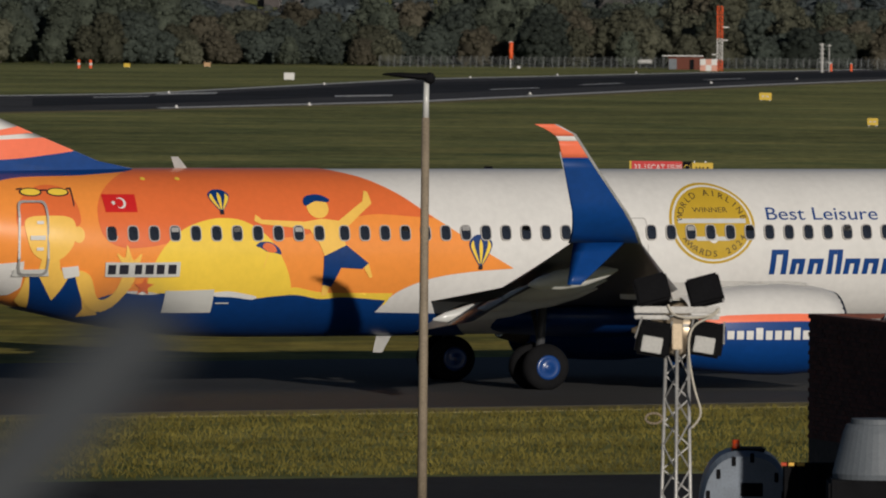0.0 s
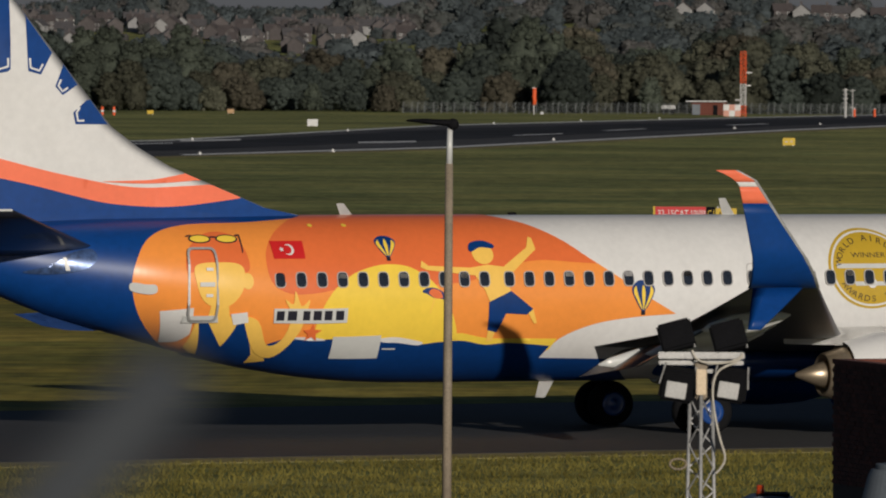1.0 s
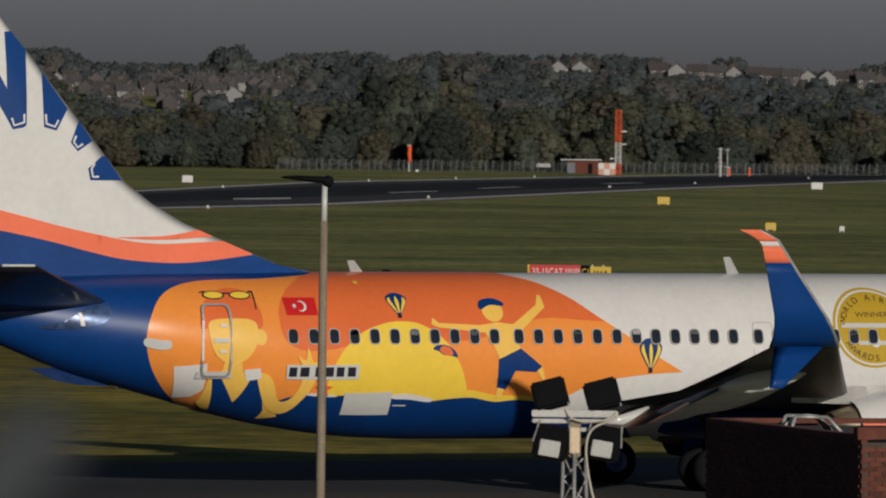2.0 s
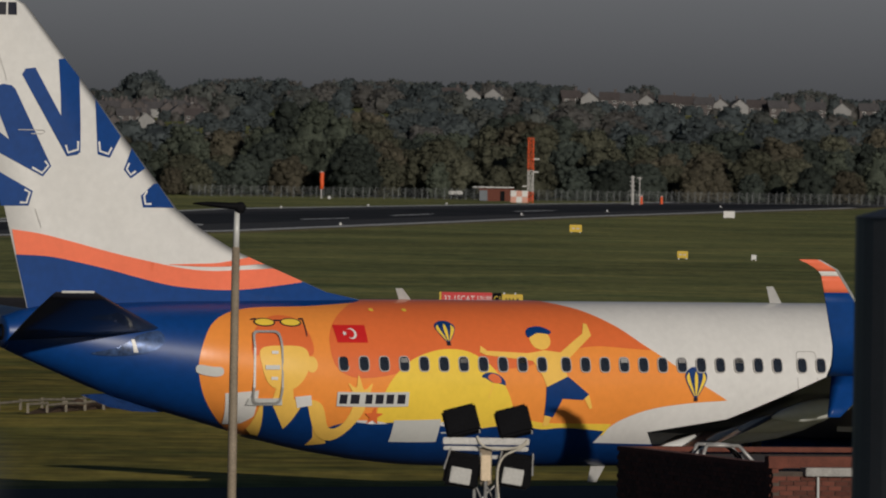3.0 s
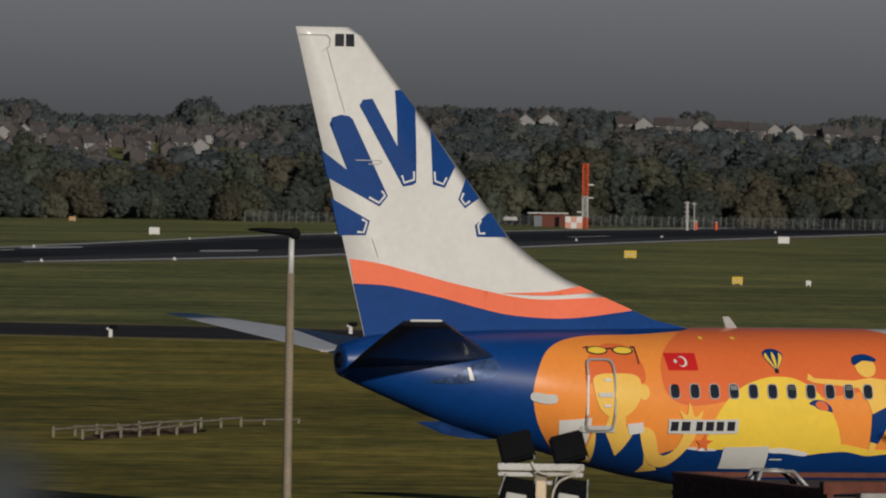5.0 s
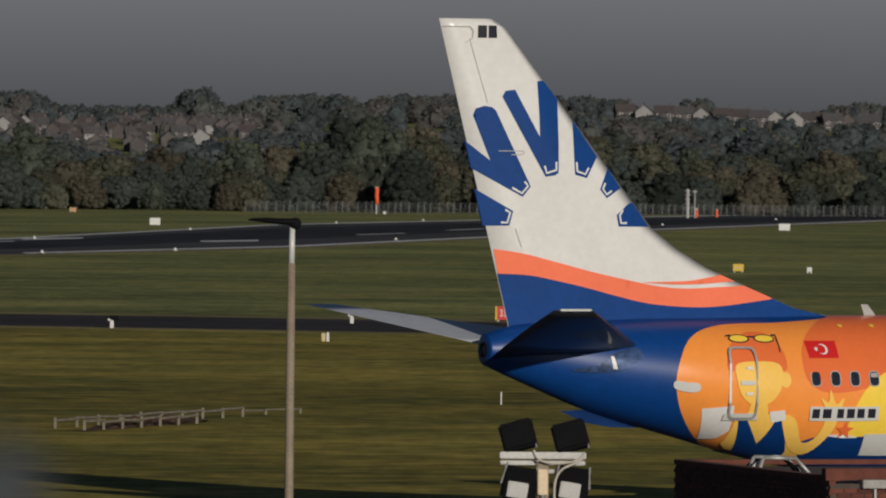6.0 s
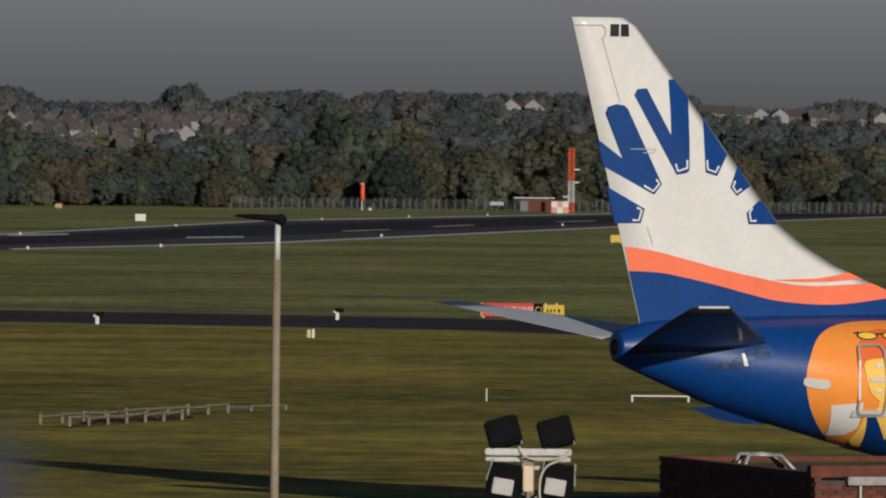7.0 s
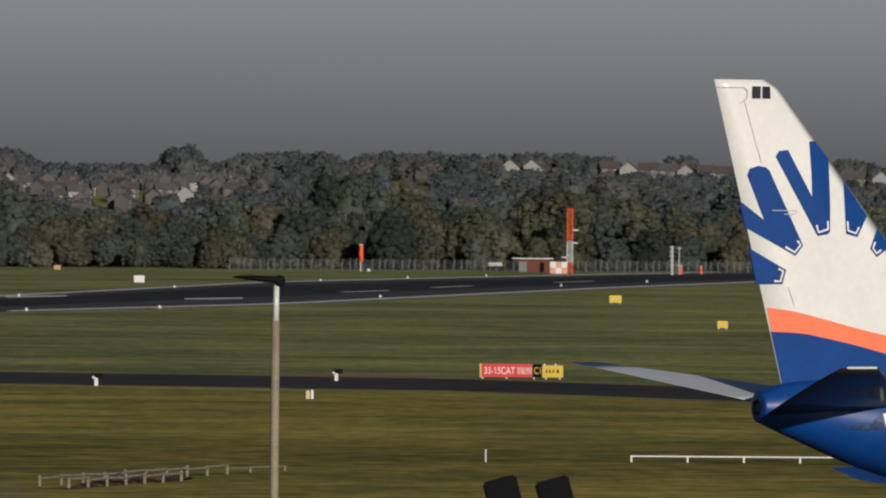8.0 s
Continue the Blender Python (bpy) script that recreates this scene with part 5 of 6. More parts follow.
# edge lamps along the runway
lampthing = thing("runway_edge_lamp", "small white raised runway edge lamp", "runway lamp", pose(-50, 1111, 0.03), group="runway edge lamps")
part("dome", revolve([(0.0, 0.02), (0.0, 0.17), (0.24, 0.15), (0.34, 0.02)], pose(0, 0, 0, 0, -90, 0), 12), SIGNWHITE, lampthing, smooth=True)
part("base", tube(bmesh.new(), (0, 0, 0), (0, 0, 0.06), 0.34, None, 12), STEEL, lampthing)
for x, y in ((-17.5, 1476), (-3.6, 1572), (10.5, 1655), (-40.8, 924), (-28.5, 965), (-6.0, 1135), (20.2, 1383), (36.0, 1500), (-36, 1290), (62, 1700)):
    copy_thing(lampthing, pose(x, y, 0.03))
# white lines on the runway
for outline in ([(-42, 918), (-17, 1022), (29, 1358), (90, 1745), (88.6, 1756), (27.4, 1368), (-18.2, 1033), (-43, 927)],
                [(-100, 950), (-52.5, 1100), (-24.6, 1428), (25.4, 1698), (60, 1860), (58.5, 1874), (24.0, 1712), (-26, 1442), (-53.6, 1112), (-100, 959)],
                [(-29.4, 1098), (-22.8, 1118), (-22.4, 1099), (-28.8, 1080)], [(-51.4, 1112), (-44.9, 1134), (-44.3, 1114), (-50.8, 1093)], [(0, 1330), (6, 1375), (7, 1370), (1, 1325)], [(-56.0, 1050), (-50.5, 1072), (-50.2, 1064), (-55.6, 1042)], [(-12, 1225), (-5.6, 1262), (-5.2, 1254), (-11.4, 1217)], [(20, 1475), (27, 1520), (28, 1515), (21, 1470)]):
    tagged(part("runway_marking", sheet(outline, 0.045, 0.01), LINEPAINT), "white painted runway line", "road marking", kind="structure")


CREAM = material("cream_marker", (0.50, 0.42, 0.20), 0.6, vary=0.1)


def taxi_marker(x, y, kind_):
    t = thing("taxiway_light", "white stub post with a dark lamp box" if kind_ else "pale yellow stub marker on grass", "taxiway light", pose(x, y, 0), group="taxiway lights")
    part("post", B(0, 0, 0.22, 0.2, 0.12, 0.44, 0.02), SIGNWHITE if kind_ else CREAM, t)
    if kind_:
        part("lamp_box", B(0.12, 0, 0.58, 0.5, 0.25, 0.26, 0.03), BLACK, t)
        part("cap", B(-0.1, -0.02, 0.48, 0.24, 0.2, 0.12, 0.02), SIGNWHITE, t)
    else:
        part("post", B(0.22, 0, 0.22, 0.14, 0.12, 0.5, 0.02), SIGNWHITE, t)


taxi_marker(-18.1, 497, True)
taxi_marker(-5.2, 518, True)
taxi_marker(-6.1, 464, False)
t = thing("marker_stake", "single thin white stake in the grass", "stake", pose(2.2, 341.5, 0))
part("post", tube(bmesh.new(), (0, 0, 0), (0, 0, 0.5), 0.03, None, 8), SIGNWHITE, t)

OLDWOOD = material("weathered_wood", (0.18, 0.155, 0.115), 0.9, vary=0.25, scale=3, fine=25)
SOIL = material("bare_soil", (0.19, 0.115, 0.065), 0.95, vary=0.3, scale=0.6, fine=5, bump=0.05)
# white post-and-rail on the far grass
t = thing("low_rail_fence", "low white post and rail barrier on the grass", "fence", pose(7.7, 342.8, 0))
for i in range(8):
    part("post", B(i * 2.12, 0, 0.13, 0.07, 0.07, 0.27), SIGNWHITE, t)
part("rail", B(7.4, 0, 0.24, 14.9, 0.05, 0.05), SIGNWHITE, t)
# timber fence round a scrape of bare soil
t = thing("timber_fence", "weathered timber fence round a scrape of bare soil", "fence", pose(-13.2, 304.6, 0))
rng = random.Random(9)
back = [(0.2 + 0.66 * i, 1.0 + 1.9 * i * 0.95) for i in range(10)]
frontp = [(1.3 + 0.58 * i, -2.0 + 1.6 * i) for i in range(7)]
for run in (back, frontp):
    for x, y in run:
        part("post", B(x, y, 0.19, 0.09, 0.09, 0.38), OLDWOOD, t, m=pose(0, 0, 0, 0, rng.uniform(-0.5, 0.5), 0))
    for (x0, y0), (x1, y1) in zip(run, run[1:]):
        part("rail", tube(bmesh.new(), (x0, y0 - 0.06, 0.31 + rng.uniform(-0.04, 0.04)), (x1, y1 - 0.06, 0.31 + rng.uniform(-0.04, 0.04)), 0.045, None, 6), OLDWOOD, t)
for x0, y0, x1, y1 in ((6.14, 18.1, 6.9, 20.2), (6.9, 20.2, 8.1, 22.4)):
    part("rail", tube(bmesh.new(), (x0, y0, 0.20), (x1, y1, 0.17), 0.035, None, 6), OLDWOOD, t)
    part("post", B(x1, y1, 0.10, 0.08, 0.08, 0.22), OLDWOOD, t)
bm = bmesh.new()
vs = [bm.verts.new((-12.0 + 0.48 * i * 0.8, 301.5 + i * 1.35 + (2.6 if s else 0), 0.02 + (0.28 * math.sin(math.pi * i / 10) * (1 + 0.4 * math.sin(i * 2.1)) if s else 0))) for i in range(11) for s in (0, 1)]
for i in range(10):
    bm.faces.new((vs[2 * i], vs[2 * i + 2], vs[2 * i + 3], vs[2 * i + 1]))
bmesh.ops.solidify(bm, geom=bm.faces[:], thickness=0.05)
tagged(part("soil_bank", bm, SOIL), "bank of bare brown soil", "soil", kind="stuff")

# perimeter fence: posts with slanted tops, and mesh wires
FENCE = material("pale_fence_metal", (0.15, 0.16, 0.16), 0.6, vary=0.1)
t = thing("perimeter_fence", "pale perimeter fence of cranked posts and wire", "fence", pose(0, 0, 0))
bmp = bmesh.new()
box(bmp, 0, 0, 1.0, 0.10, 0.10, 2.0)
tube(bmp, (0, 0, 2.0), (0.25, 0, 2.4), 0.06, None, 5)
me = bpy.data.meshes.new("fence_post")
bmp.to_mesh(me)
bmp.free()
me.materials.append(FENCE)


def fence_y(x):
    return 1838 + 0.15 * x


for i in range(150):
    x = -40 + i * 1.5 + 0.25 * math.sin(i * 1.7)
    p = new("fence_post", me)
    p.parent = t
    p.location = (x, fence_y(x), 0)
bm = bmesh.new()
for k in range(9):
    z = 0.15 + 0.25 * k
    tube(bm, (-40, fence_y(-40), z), (172, fence_y(172), z), 0.018, None, 4)
for i in range(900):
    x = -40 + i * 0.25
    tube(bm, (x, fence_y(x), 0.05), (x, fence_y(x), 2.1), 0.010, None, 3)
part("fence_wire", bm, FENCE, t, "fine wire mesh")["kind"] = "stuff"


# ---- trees ----
def translucent(m):
    """Leaves let part of the light through."""
    nt = m.node_tree
    b = nt.nodes["Principled BSDF"]
    tr, mix = nt.nodes.new("ShaderNodeBsdfTranslucent"), nt.nodes.new("ShaderNodeMixShader")
    nt.links.new(b.inputs["Base Color"].links[0].from_socket, tr.inputs["Color"])
    mix.inputs[0].default_value = 0.35
    nt.links.new(b.outputs[0], mix.inputs[1])
    nt.links.new(tr.outputs[0], mix.inputs[2])
    nt.links.new(mix.outputs[0], nt.nodes["Material Output"].inputs[0])
    return m


def leaf_material(name, colour, other):
    return translucent(material(name, colour, 0.9, vary=0.25, scale=0.25, fine=2.0, spec=0.1, other=other, per_object=0.35))


# leaf colours have the blue-grey of distance haze mixed in
HAZED_LEAVES = [leaf_material("dark_foliage", (0.048, 0.060, 0.054), (0.062, 0.074, 0.062)), leaf_material("olive_foliage", (0.084, 0.088, 0.064), (0.104, 0.104, 0.072)),
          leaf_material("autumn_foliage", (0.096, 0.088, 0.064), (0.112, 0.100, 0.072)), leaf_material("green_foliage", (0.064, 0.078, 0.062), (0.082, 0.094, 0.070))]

# hillside foliage is paler and bluer still: more haze in the colour
HAZED_WOODS = [translucent(material("hazed_wood_" + n, c, 0.9, vary=0.3, scale=0.05, fine=0.4, spec=0.1)) for n, c in (("dark", (0.080, 0.096, 0.100)), ("olive", (0.106, 0.114, 0.106)), ("autumn", (0.112, 0.108, 0.102)), ("green", (0.090, 0.106, 0.108)))]


def crown_arrays(seed, shape, count, size, lobe_count=120, nu=6, nv=4):
    """Small leaf clumps over many overlapping tufts, with leafy cores so that no tuft is hollow."""
    r = np.random.RandomState(seed)
    tall, wide = shape
    lobes = []
    for i in range(lobe_count):
        z = r.uniform(0.06, 0.95)
        span = wide * (math.sin(math.pi * min(1, 0.2 + z * 0.78)) ** 0.7)
        a = r.uniform(0, 2 * math.pi)
        d = span * r.uniform(0.35, 0.98) ** 0.5
        lobes.append((d * math.cos(a), d * math.sin(a), z * tall, r.uniform(0.13, 0.26) * wide))
    verts, faces = [], []
    for x, y, z, rad in lobes:
        k = len(verts)
        for iv in range(nv + 1):
            for iu in range(nu):
                th, ph = math.pi * iv / nv, 2 * math.pi * iu / nu
                q = rad * 0.84 * r.uniform(0.8, 1.12)
                verts.append((x + q * math.sin(th) * math.cos(ph), y + q * math.sin(th) * math.sin(ph), z + q * 0.8 * math.cos(th)))
        for iv in range(nv):
            for iu in range(nu):
                a, b = k + iv * nu + iu, k + iv * nu + (iu + 1) % nu
                faces.append((a, a + nu, b + nu, b))
    # leafy heart of the crown
    k, mu, mv = len(verts), 14, 9
    for iv in range(mv + 1):
        z = 0.05 + 0.88 * iv / mv
        span = wide * 0.86 * (math.sin(math.pi * min(1, 0.2 + z * 0.78)) ** 0.7) * (1 if 0 < iv < mv else 0.3)
        for iu in range(mu):
            q, ph = span * r.uniform(0.82, 1.08), 2 * math.pi * iu / mu
            verts.append((q * math.cos(ph), q * math.sin(ph), z * tall + r.uniform(-0.3, 0.3)))
    for iv in range(mv):
        for iu in range(mu):
            a, b = k + iv * mu + iu, k + iv * mu + (iu + 1) % mu
            faces.append((a, b, b + mu, a + mu))
    pick = r.randint(len(lobes), size=count)
    lob = np.array(lobes)[pick]
    v = r.normal(size=(count, 3))
    v /= np.linalg.norm(v, axis=1)[:, None]
    c = lob[:, :3] + v * (lob[:, 3] * r.uniform(0.75, 1.22, count))[:, None] * [1, 1, 0.85]
    nrm = v + r.normal(size=(count, 3)) * 0.4
    t1 = np.cross(nrm, r.normal(size=(count, 3)))
    t1 /= np.linalg.norm(t1, axis=1)[:, None]
    t2 = np.cross(nrm / np.linalg.norm(nrm, axis=1)[:, None], t1)
    s = (size * r.uniform(0.5, 1.2, count))[:, None]
    quads = np.stack([c + s * sg * t * r.uniform(0.5, 1.2, count)[:, None] for sg, t in ((1, t1), (1, t2), (-1, t1), (-1, t2))], 1)
    k = len(verts)
    verts += [tuple(p) for p in quads.reshape(-1, 3)]
    faces += [(k + 4 * i, k + 4 * i + 1, k + 4 * i + 2, k + 4 * i + 3) for i in range(count)]
    return verts, faces


def crown_mesh(seed, shape, mat_, count=6500):
    me = bpy.data.meshes.new("crown")
    v, f = crown_arrays(seed, shape, count, 0.25)
    me.from_pydata(v, [], f)
    me.shade_smooth()
    me.materials.append(mat_)
    return me


def trunk_mesh(tall, wide, seed):
    r = random.Random(seed)
    bm = tube(bmesh.new(), (0, 0, -0.5), (0, 0, tall * 0.7), 0.32, 0.1, 8)
    for i in range(6):
        a = r.uniform(0, 6.28)
        z = tall * r.uniform(0.2, 0.5)
        tube(bm, (0, 0, z), (wide * 0.6 * math.cos(a), wide * 0.6 * math.sin(a), z + tall * 0.25), 0.13, 0.04, 6)
    me = bpy.data.meshes.new("trunk")
    bm.to_mesh(me)
    bm.free()
    me.materials.append(BARK)
    return me


SHAPES = [((13, 6.2), 0), ((15, 6.0), 1), ((11, 6.0), 2), ((17, 4.4), 3), ((12, 7.2), 0), ((10, 5.4), 1), ((18, 3.8), 3), ((13, 6.6), 2), ((14, 6.8), 0), ((15, 5.2), 3)]
KINDS = []
for i, (sh, mi) in enumerate(SHAPES):
    KINDS.append((trunk_mesh(*sh, i), crown_mesh(i + 3, sh, HAZED_LEAVES[mi]), sh[0]))
TREELABEL = ["dense dark green broadleaf tree in a belt", "olive broadleaf tree in a belt", "brownish autumn broadleaf tree in a belt", "tall narrow green tree in a belt", "wide dark green broadleaf tree", "small olive tree in a belt", "tall poplar-like green tree", "broad brownish autumn tree", "large dark green broadleaf tree", "upright green broadleaf tree"]
rng = random.Random(21)
TOPLINE = ((-200, 19), (-104, 20), (-90, 20), (-85, 12.5), (-58, 13), (-50, 14.5), (-30, 14.5), (-26, 20), (-10, 21), (-4, 17), (20, 16), (24, 18.5), (34, 18), (40, 15.5), (80, 16), (200, 17))


def plant(x, y, k, height):
    t = thing("tree", TREELABEL[k], "tree", pose(x, y, hill(x, y), 0, 0, rng.uniform(-180, 180)), group="woodland trees")
    s = height / KINDS[k][2]
    for name, me in (("trunk", KINDS[k][0]), ("crown", KINDS[k][1])):
        o = new(name, me)
        o.parent = t
        o.scale = (min(s, 1.35) * rng.uniform(0.9, 1.15), min(s, 1.35), s)


for y0, dx, part_h in ((1888, 6.4, 0.52), (1915, 7.2, 0.72), (1960, 7.4, 0.92), (2010, 7.6, 1.0)):
    x = -165.0
    while x < 165:
        xx = x + rng.uniform(-2, 2)
        tall_here = soft_along(TOPLINE, xx, 4.0)
        k = rng.choice((3, 6, 9, 3, 8)) if tall_here > 19 and part_h > 0.7 else rng.choice((0, 1, 2, 4, 5, 7, 8, 9))
        plant(xx, y0 + rng.uniform(-12, 12), k, tall_here * part_h * rng.uniform(0.72, 1.05))
        x += dx * rng.uniform(0.7, 1.3)
# hillside woods: uncountable, one mass per foliage colour
masses = {i: ([], []) for i in range(4)}
base = [crown_arrays(50 + i, sh, 420, 0.55, 52, 5, 3) for i, sh in enumerate(((13, 6.0), (11, 6.4), (15, 5.4), (10, 5.6)))]
base = [(np.array(v), f) for v, f in base]
SKYLINE = ((-230, 33), (-160, 38), (-152, 38), (-146, 33), (-97, 33), (-93, 40), (-87, 40), (-84, 33), (-76, 33.5), (-71, 36.5), (-54, 38), (-37, 37.5), (-30, 34.5), (-21, 37.5), (0, 38), (21, 37), (50, 38), (67, 36.5), (73, 32.5), (84, 32.5), (89, 37), (95, 37.5), (101, 33), (112, 32), (140, 32.5), (149, 36), (160, 36), (168, 33), (320, 35))


def mass_tree(xx, yy, sx, sz, sink):
    bv, bf = base[rng.randrange(4)]
    a = rng.uniform(0, 6.28)
    R = np.array([[math.cos(a), -math.sin(a), 0], [math.sin(a), math.cos(a), 0], [0, 0, 1]])
    vs_, fs_ = masses[rng.choice((0, 0, 1, 2, 3))]
    k = sum(len(q) for q in vs_)
    size = 12.5 / bv[:, 2].max()
    vs_.append((bv * [sx * size, sx * size, sz * size]) @ R.T + [xx, yy, hill(xx, yy) - sink])
    fs_.append((k, bf))


for y0, dx, h0 in ((2080, 8, 13), (2170, 8, 13), (2290, 8, 12.5), (2400, 8, 12), (2510, 8, 11.5), (2620, 8, 11), (2720, 9, 10.5), (2820, 8, 9.5), (2920, 8, 9), (3020, 8, 8.5), (3140, 8, 8.5), (3220, 8, 8.5)):
    half = 0.062 * y0
    x = -half
    while x < half:
        xx, yy = x + rng.uniform(-4, 4), y0 + rng.uniform(-45, 45)
        s = h0 / 12.5 * rng.uniform(0.7, 1.15) * ((0.45 if xx < -60 else 0.75) if 2660 < yy < 2950 and xx < -15 else rng.choice((0.40, 0.52, 0.78)) if 2950 <= yy and xx < -60 else 0.5 if 2950 <= yy and xx > 25 else 1.0)
        mass_tree(xx, yy, s * 1.35, s, 0.8)
        x += dx * rng.uniform(0.6, 1.5)
# closed crest of the ridge
for y0, low in ((3300, 2.0), (3345, 0.6), (3390, 0.0)):
    x = -215.0
    while x < 215:
        xx, yy = x + rng.uniform(-1.5, 1.5), y0 + rng.uniform(-15, 15)
        h = soft_along(SKYLINE, xx, 1.5) - hill(xx, yy) + 0.5 - low - rng.uniform(0, 1.3)
        mass_tree(xx, yy, max(0.55, h / 12.5) * 0.95, h / 12.5, 0.5)
        x += 4.6 * rng.uniform(0.7, 1.3)
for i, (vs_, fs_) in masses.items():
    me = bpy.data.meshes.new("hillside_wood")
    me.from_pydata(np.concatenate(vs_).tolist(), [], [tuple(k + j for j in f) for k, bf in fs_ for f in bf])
    me.materials.append(HAZED_WOODS[i])
    tagged(new("hillside_wood", me), "mixed woodland covering the far hillside, haze tinted into its colour", "woodland", kind="stuff")

# ---- houses on the ridge ----
# tile, render and brick colours are greyed to carry the distance haze
ROOFS = [material("hazed_brown_tiles", (0.068, 0.056, 0.054), 0.9, vary=0.2, scale=1.0), material("hazed_grey_tiles", (0.075, 0.07, 0.072), 0.9, vary=0.2, scale=1.0)]
WALLS = [material("hazed_render", (0.25, 0.245, 0.24), 0.9, vary=0.1, scale=0.5), material("hazed_house_brick", (0.088, 0.076, 0.074), 0.9, vary=0.15, scale=1.0)]
WIN = material("dark_window", (0.03, 0.035, 0.04), 0.2, vary=0.1)


def house(x, y, turn, wi, ri, s=1.0):
    t = thing("house", ("pale rendered" if wi == 0 else "red brick") + " two-storey house with pitched tiled roof", "house", pose(x, y, hill(x, y) - 0.3, 0, 0, turn), group="hillside houses")
    w, d, h, r = 8.5 * s, 7.5 * s, 5.2 * s, 3.0 * s
    part("wall", loft([[(sx, -d / 2, 0), (sx, -d / 2, h), (sx, 0, h + r), (sx, d / 2, h), (sx, d / 2, 0)] for sx in (-w / 2, w / 2)]), WALLS[wi], t)
    bm = bmesh.new()
    for sg in (-1, 1):
        ang = math.atan2(r, d / 2)
        L = math.hypot(r, d / 2) + 0.5
        box(bm, 0, 0, 0, w + 0.6, L, 0.22, m=Matrix.Translation((0, sg * (d / 4 + 0.15), h + r / 2 + 0.02)) @ Matrix.Rotation(-sg * ang, 4, "X"))
    roof = part("roof", bm, ROOFS[ri], t)
    part("chimney", B(w * 0.3, 0.4, h + r + 0.4, 0.9, 0.7, 1.8), WALLS[1], roof)
    for k in range(2):
        for u in (-0.28, 0.28):
            f = part("window", B(u * w, -d / 2 - 0.03, 1.5 * s + 2.5 * s * k, 1.5 * s, 0.1, 1.2 * s), SIGNWHITE, t)
            part("pane", B(u * w, -d / 2 - 0.09, 1.5 * s + 2.5 * s * k, 1.25 * s, 0.04, 0.95 * s), WIN, f)
    for k in range(2):
        f = part("window", B(w / 2 + 0.03, 0, 1.5 * s + 2.5 * s * k, 0.1, 1.2 * s, 1.2 * s), SIGNWHITE, t)
        part("pane", B(w / 2 + 0.09, 0, 1.5 * s + 2.5 * s * k, 0.04, 1.0 * s, 0.95 * s), WIN, f)


# close-set houses climbing the slope, then single gables and a terrace on the crest
for i in range(96):
    y = rng.uniform(2840, 3270)
    house(rng.uniform(-0.064, -0.021) * y, y, rng.choice((0, 90, 75, 10, 100)), rng.choice((0, 1, 1, 1, 1, 1, 1)), rng.randrange(2), 0.66)
for x, turn, w in ((29, 90, 0), (37, 80, 0), (22, 0, 1), (64, 10, 1), (71, 90, 0), (78, 0, 1), (85, 0, 1), (92, 80, 0), (99, 0, 1), (106, 0, 1), (112, 0, 1), (118, 85, 0), (124, 95, 0), (131, 0, 1), (138, 5, 1), (144, 90, 1), (152, 0, 1), (161, 90, 0), (170, 0, 1), (-33, 0, 0)):
    house(x, 3245 + rng.uniform(-10, 10), turn + rng.uniform(-5, 5), w, rng.randrange(2), 0.8)

# ---- grass blades on the near strip ----
r = np.random.RandomState(5)
verts, faces = [], []
for i in range(42000):
    x = r.uniform(-15, 12)
    lo, hi = 175.2 + 0.4 * (x + 7.7), 202.8 + 0.556 * (x + 8.9)
    y = r.uniform(lo, hi)
    h, w = r.uniform(0.04, 0.13), r.uniform(0.008, 0.022)
    a, lean = r.uniform(0, 3.14), r.normal() * 0.05
    k = len(verts)
    verts += [(x - w * math.cos(a), y - w * math.sin(a), 0.0), (x + w * math.cos(a), y + w * math.sin(a), 0.0), (x + lean, y + r.normal() * 0.03, h)]
    faces.append((k, k + 1, k + 2))
me = bpy.data.meshes.new("grass_blades")
me.from_pydata(verts, [], faces)
me.materials.append(material("grass_blade", (0.088, 0.080, 0.018), 0.95, vary=0.32, scale=0.22, fine=1.5, spec=0.1, other=(0.155, 0.128, 0.030)))
tagged(new("grass_blades", me), "rough yellow-green grass blades beside the taxiway", "grass", kind="stuff")

# ---- hazy sky far behind the ridge ----
HAZE = bpy.data.materials.new("hazy_sky")
HAZE.use_nodes = True
nt = HAZE.node_tree
nt.nodes.remove(nt.nodes["Principled BSDF"])
em = nt.nodes.new("ShaderNodeEmission")
tc = nt.nodes.new("ShaderNodeTexCoord")
sx = nt.nodes.new("ShaderNodeSeparateXYZ")
nt.links.new(tc.outputs["Object"], sx.inputs[0])
mr = nt.nodes.new("ShaderNodeMapRange")
mr.inputs["From Min"].default_value, mr.inputs["From Max"].default_value = 35, 135
nt.links.new(sx.outputs["Z"], mr.inputs["Value"])
rp = nt.nodes.new("ShaderNodeValToRGB")
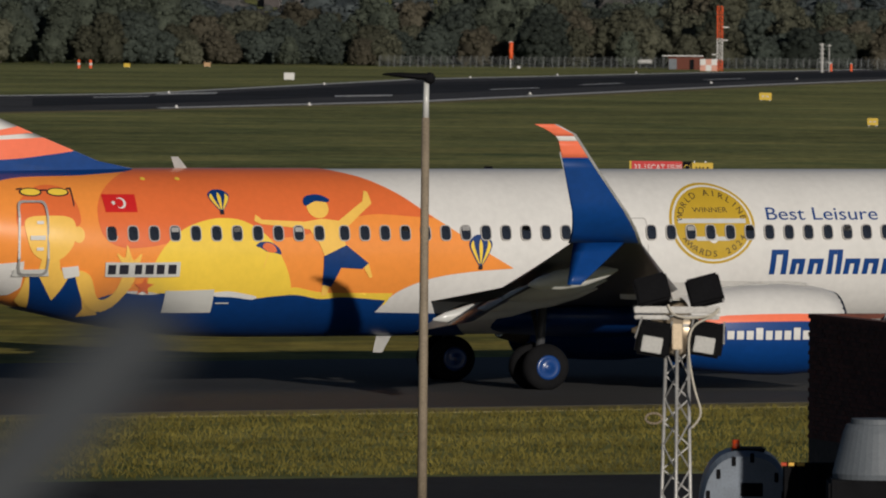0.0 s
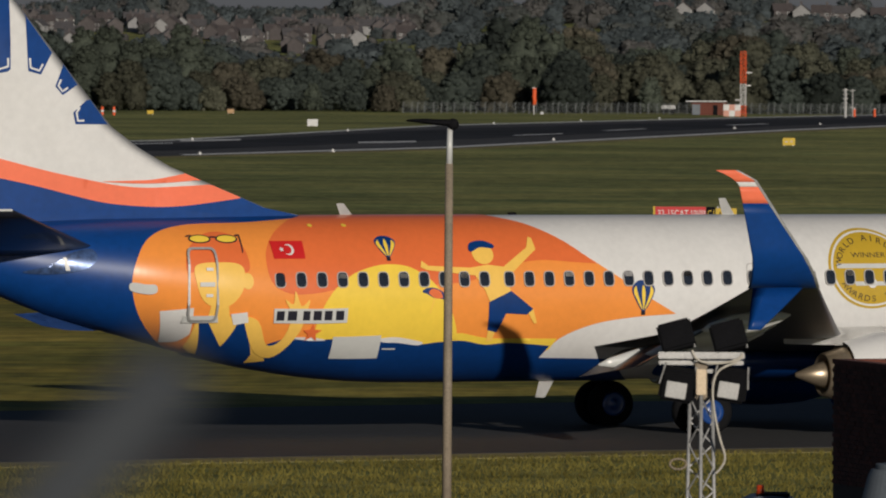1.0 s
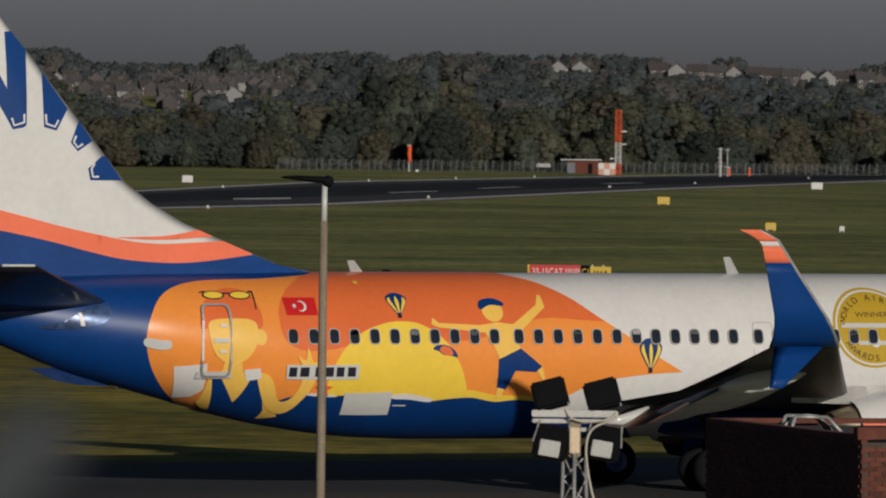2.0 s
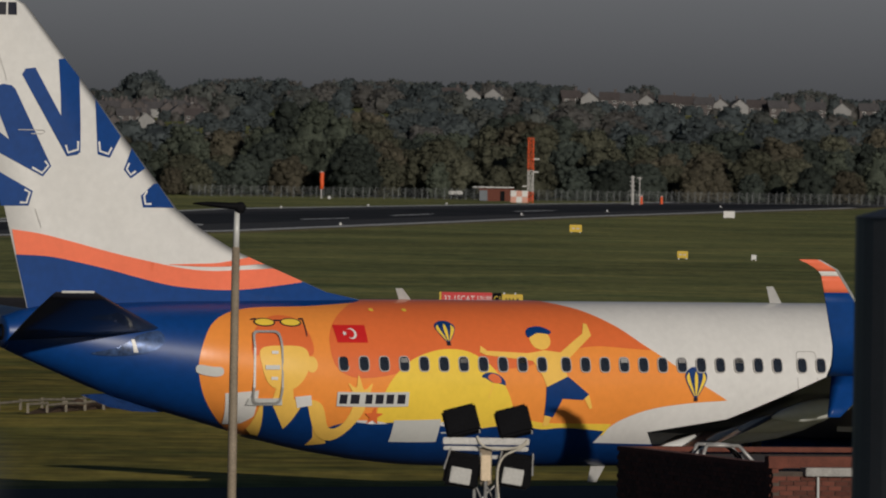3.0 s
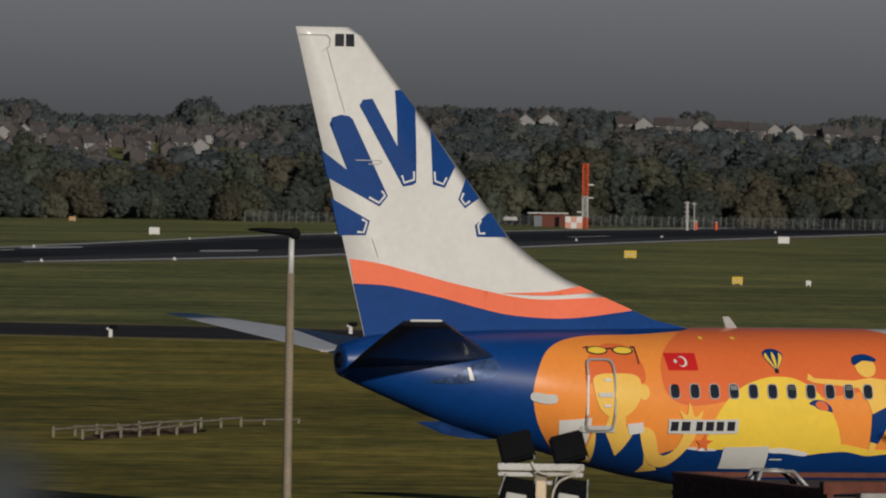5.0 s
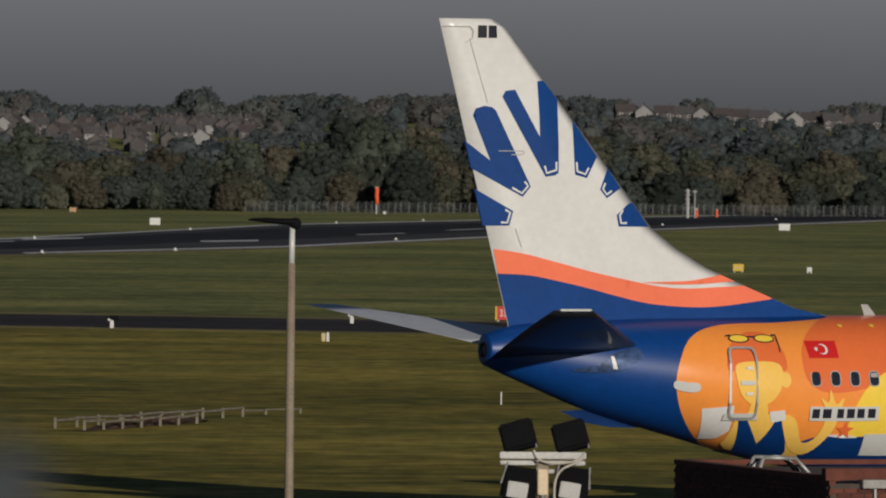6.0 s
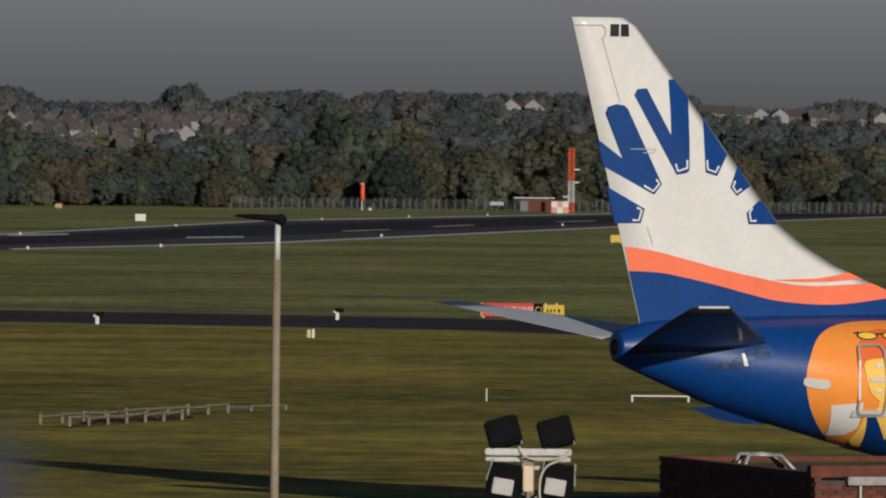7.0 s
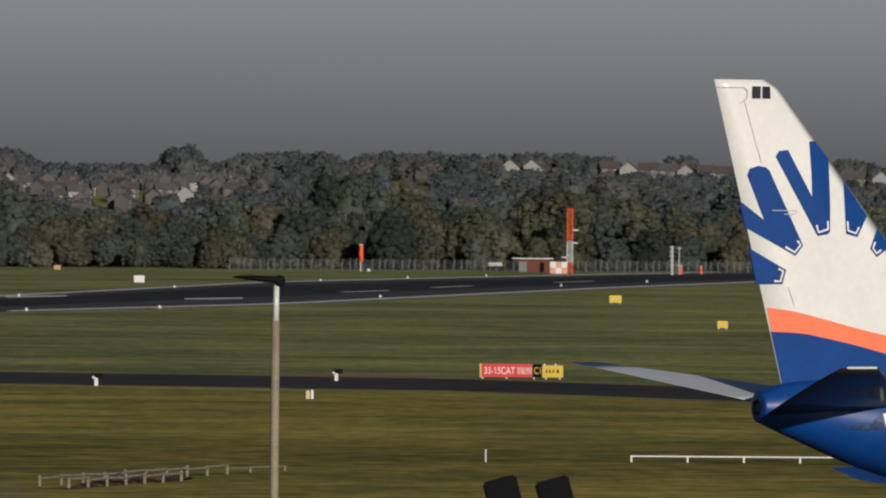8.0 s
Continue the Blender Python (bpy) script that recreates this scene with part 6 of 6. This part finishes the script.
rp.color_ramp.elements[0].color, rp.color_ramp.elements[1].color = (0.132, 0.136, 0.146, 1), (0.335, 0.345, 0.365, 1)
nt.links.new(mr.outputs[0], rp.inputs[0])
nt.links.new(rp.outputs[0], em.inputs["Color"])
nt.links.new(em.outputs[0], nt.nodes["Material Output"].inputs[0])
bm = bmesh.new()
v = [bm.verts.new(c) for c in ((-900, 4700, -60), (900, 4700, -60), (900, 4700, 400), (-900, 4700, 400))]
bm.faces.new(v)
backdrop = tagged(part("backdrop", bm, HAZE), "plain grey hazy sky above the ridge", "sky", kind="structure")

# fitted length of the airliner
for o in plane.children_recursive:
    o.location.x *= 1.038
done = set()
for o in plane.children_recursive:
    if o.type == "MESH" and o.data.name not in done:
        done.add(o.data.name)
        o.data.transform(Matrix.Diagonal((1.038, 1, 1, 1)))


# ---- what moves ----
def motions():
    walk(plane, [
        (0.0, pose(-11.736, 217.037, 0, 0, 0, 23.90)),
        (0.5, pose(-10.042, 217.641, 0, 0, 0, 24.20)),
        (1.0, pose(-8.365, 218.243, 0, 0, 0, 24.48)),
        (1.5, pose(-6.774, 218.844, 0, 0, 0, 24.75)),
        (2.0, pose(-5.094, 219.445, 0, 0, 0, 24.86)),
        (2.5, pose(-3.443, 220.046, 0, 0, 0, 25.00)),
        (3.0, pose(-1.780, 220.648, 0, 0, 0, 25.10)),
        (3.5, pose(-0.098, 221.252, 0, 0, 0, 25.25)),
        (4.0, pose(1.554, 221.860, 0, 0, 0, 25.32)),
        (4.5, pose(3.229, 222.474, 0, 0, 0, 25.38)),
        (5.0, pose(4.931, 223.093, 0, 0, 0, 25.44)),
        (5.5, pose(6.643, 223.719, 0, 0, 0, 25.50)),
        (6.0, pose(8.374, 224.352, 0, 0, 0, 25.70)),
        (6.5, pose(10.157, 224.990, 0, 0, 0, 25.90)),
        (7.0, pose(11.926, 225.632, 0, 0, 0, 26.10)),
        (7.5, pose(13.677, 226.275, 0, 0, 0, 26.30)),
        (8.0, pose(15.440, 226.914, 0, 0, 0, 26.50)),
    ])


motions()
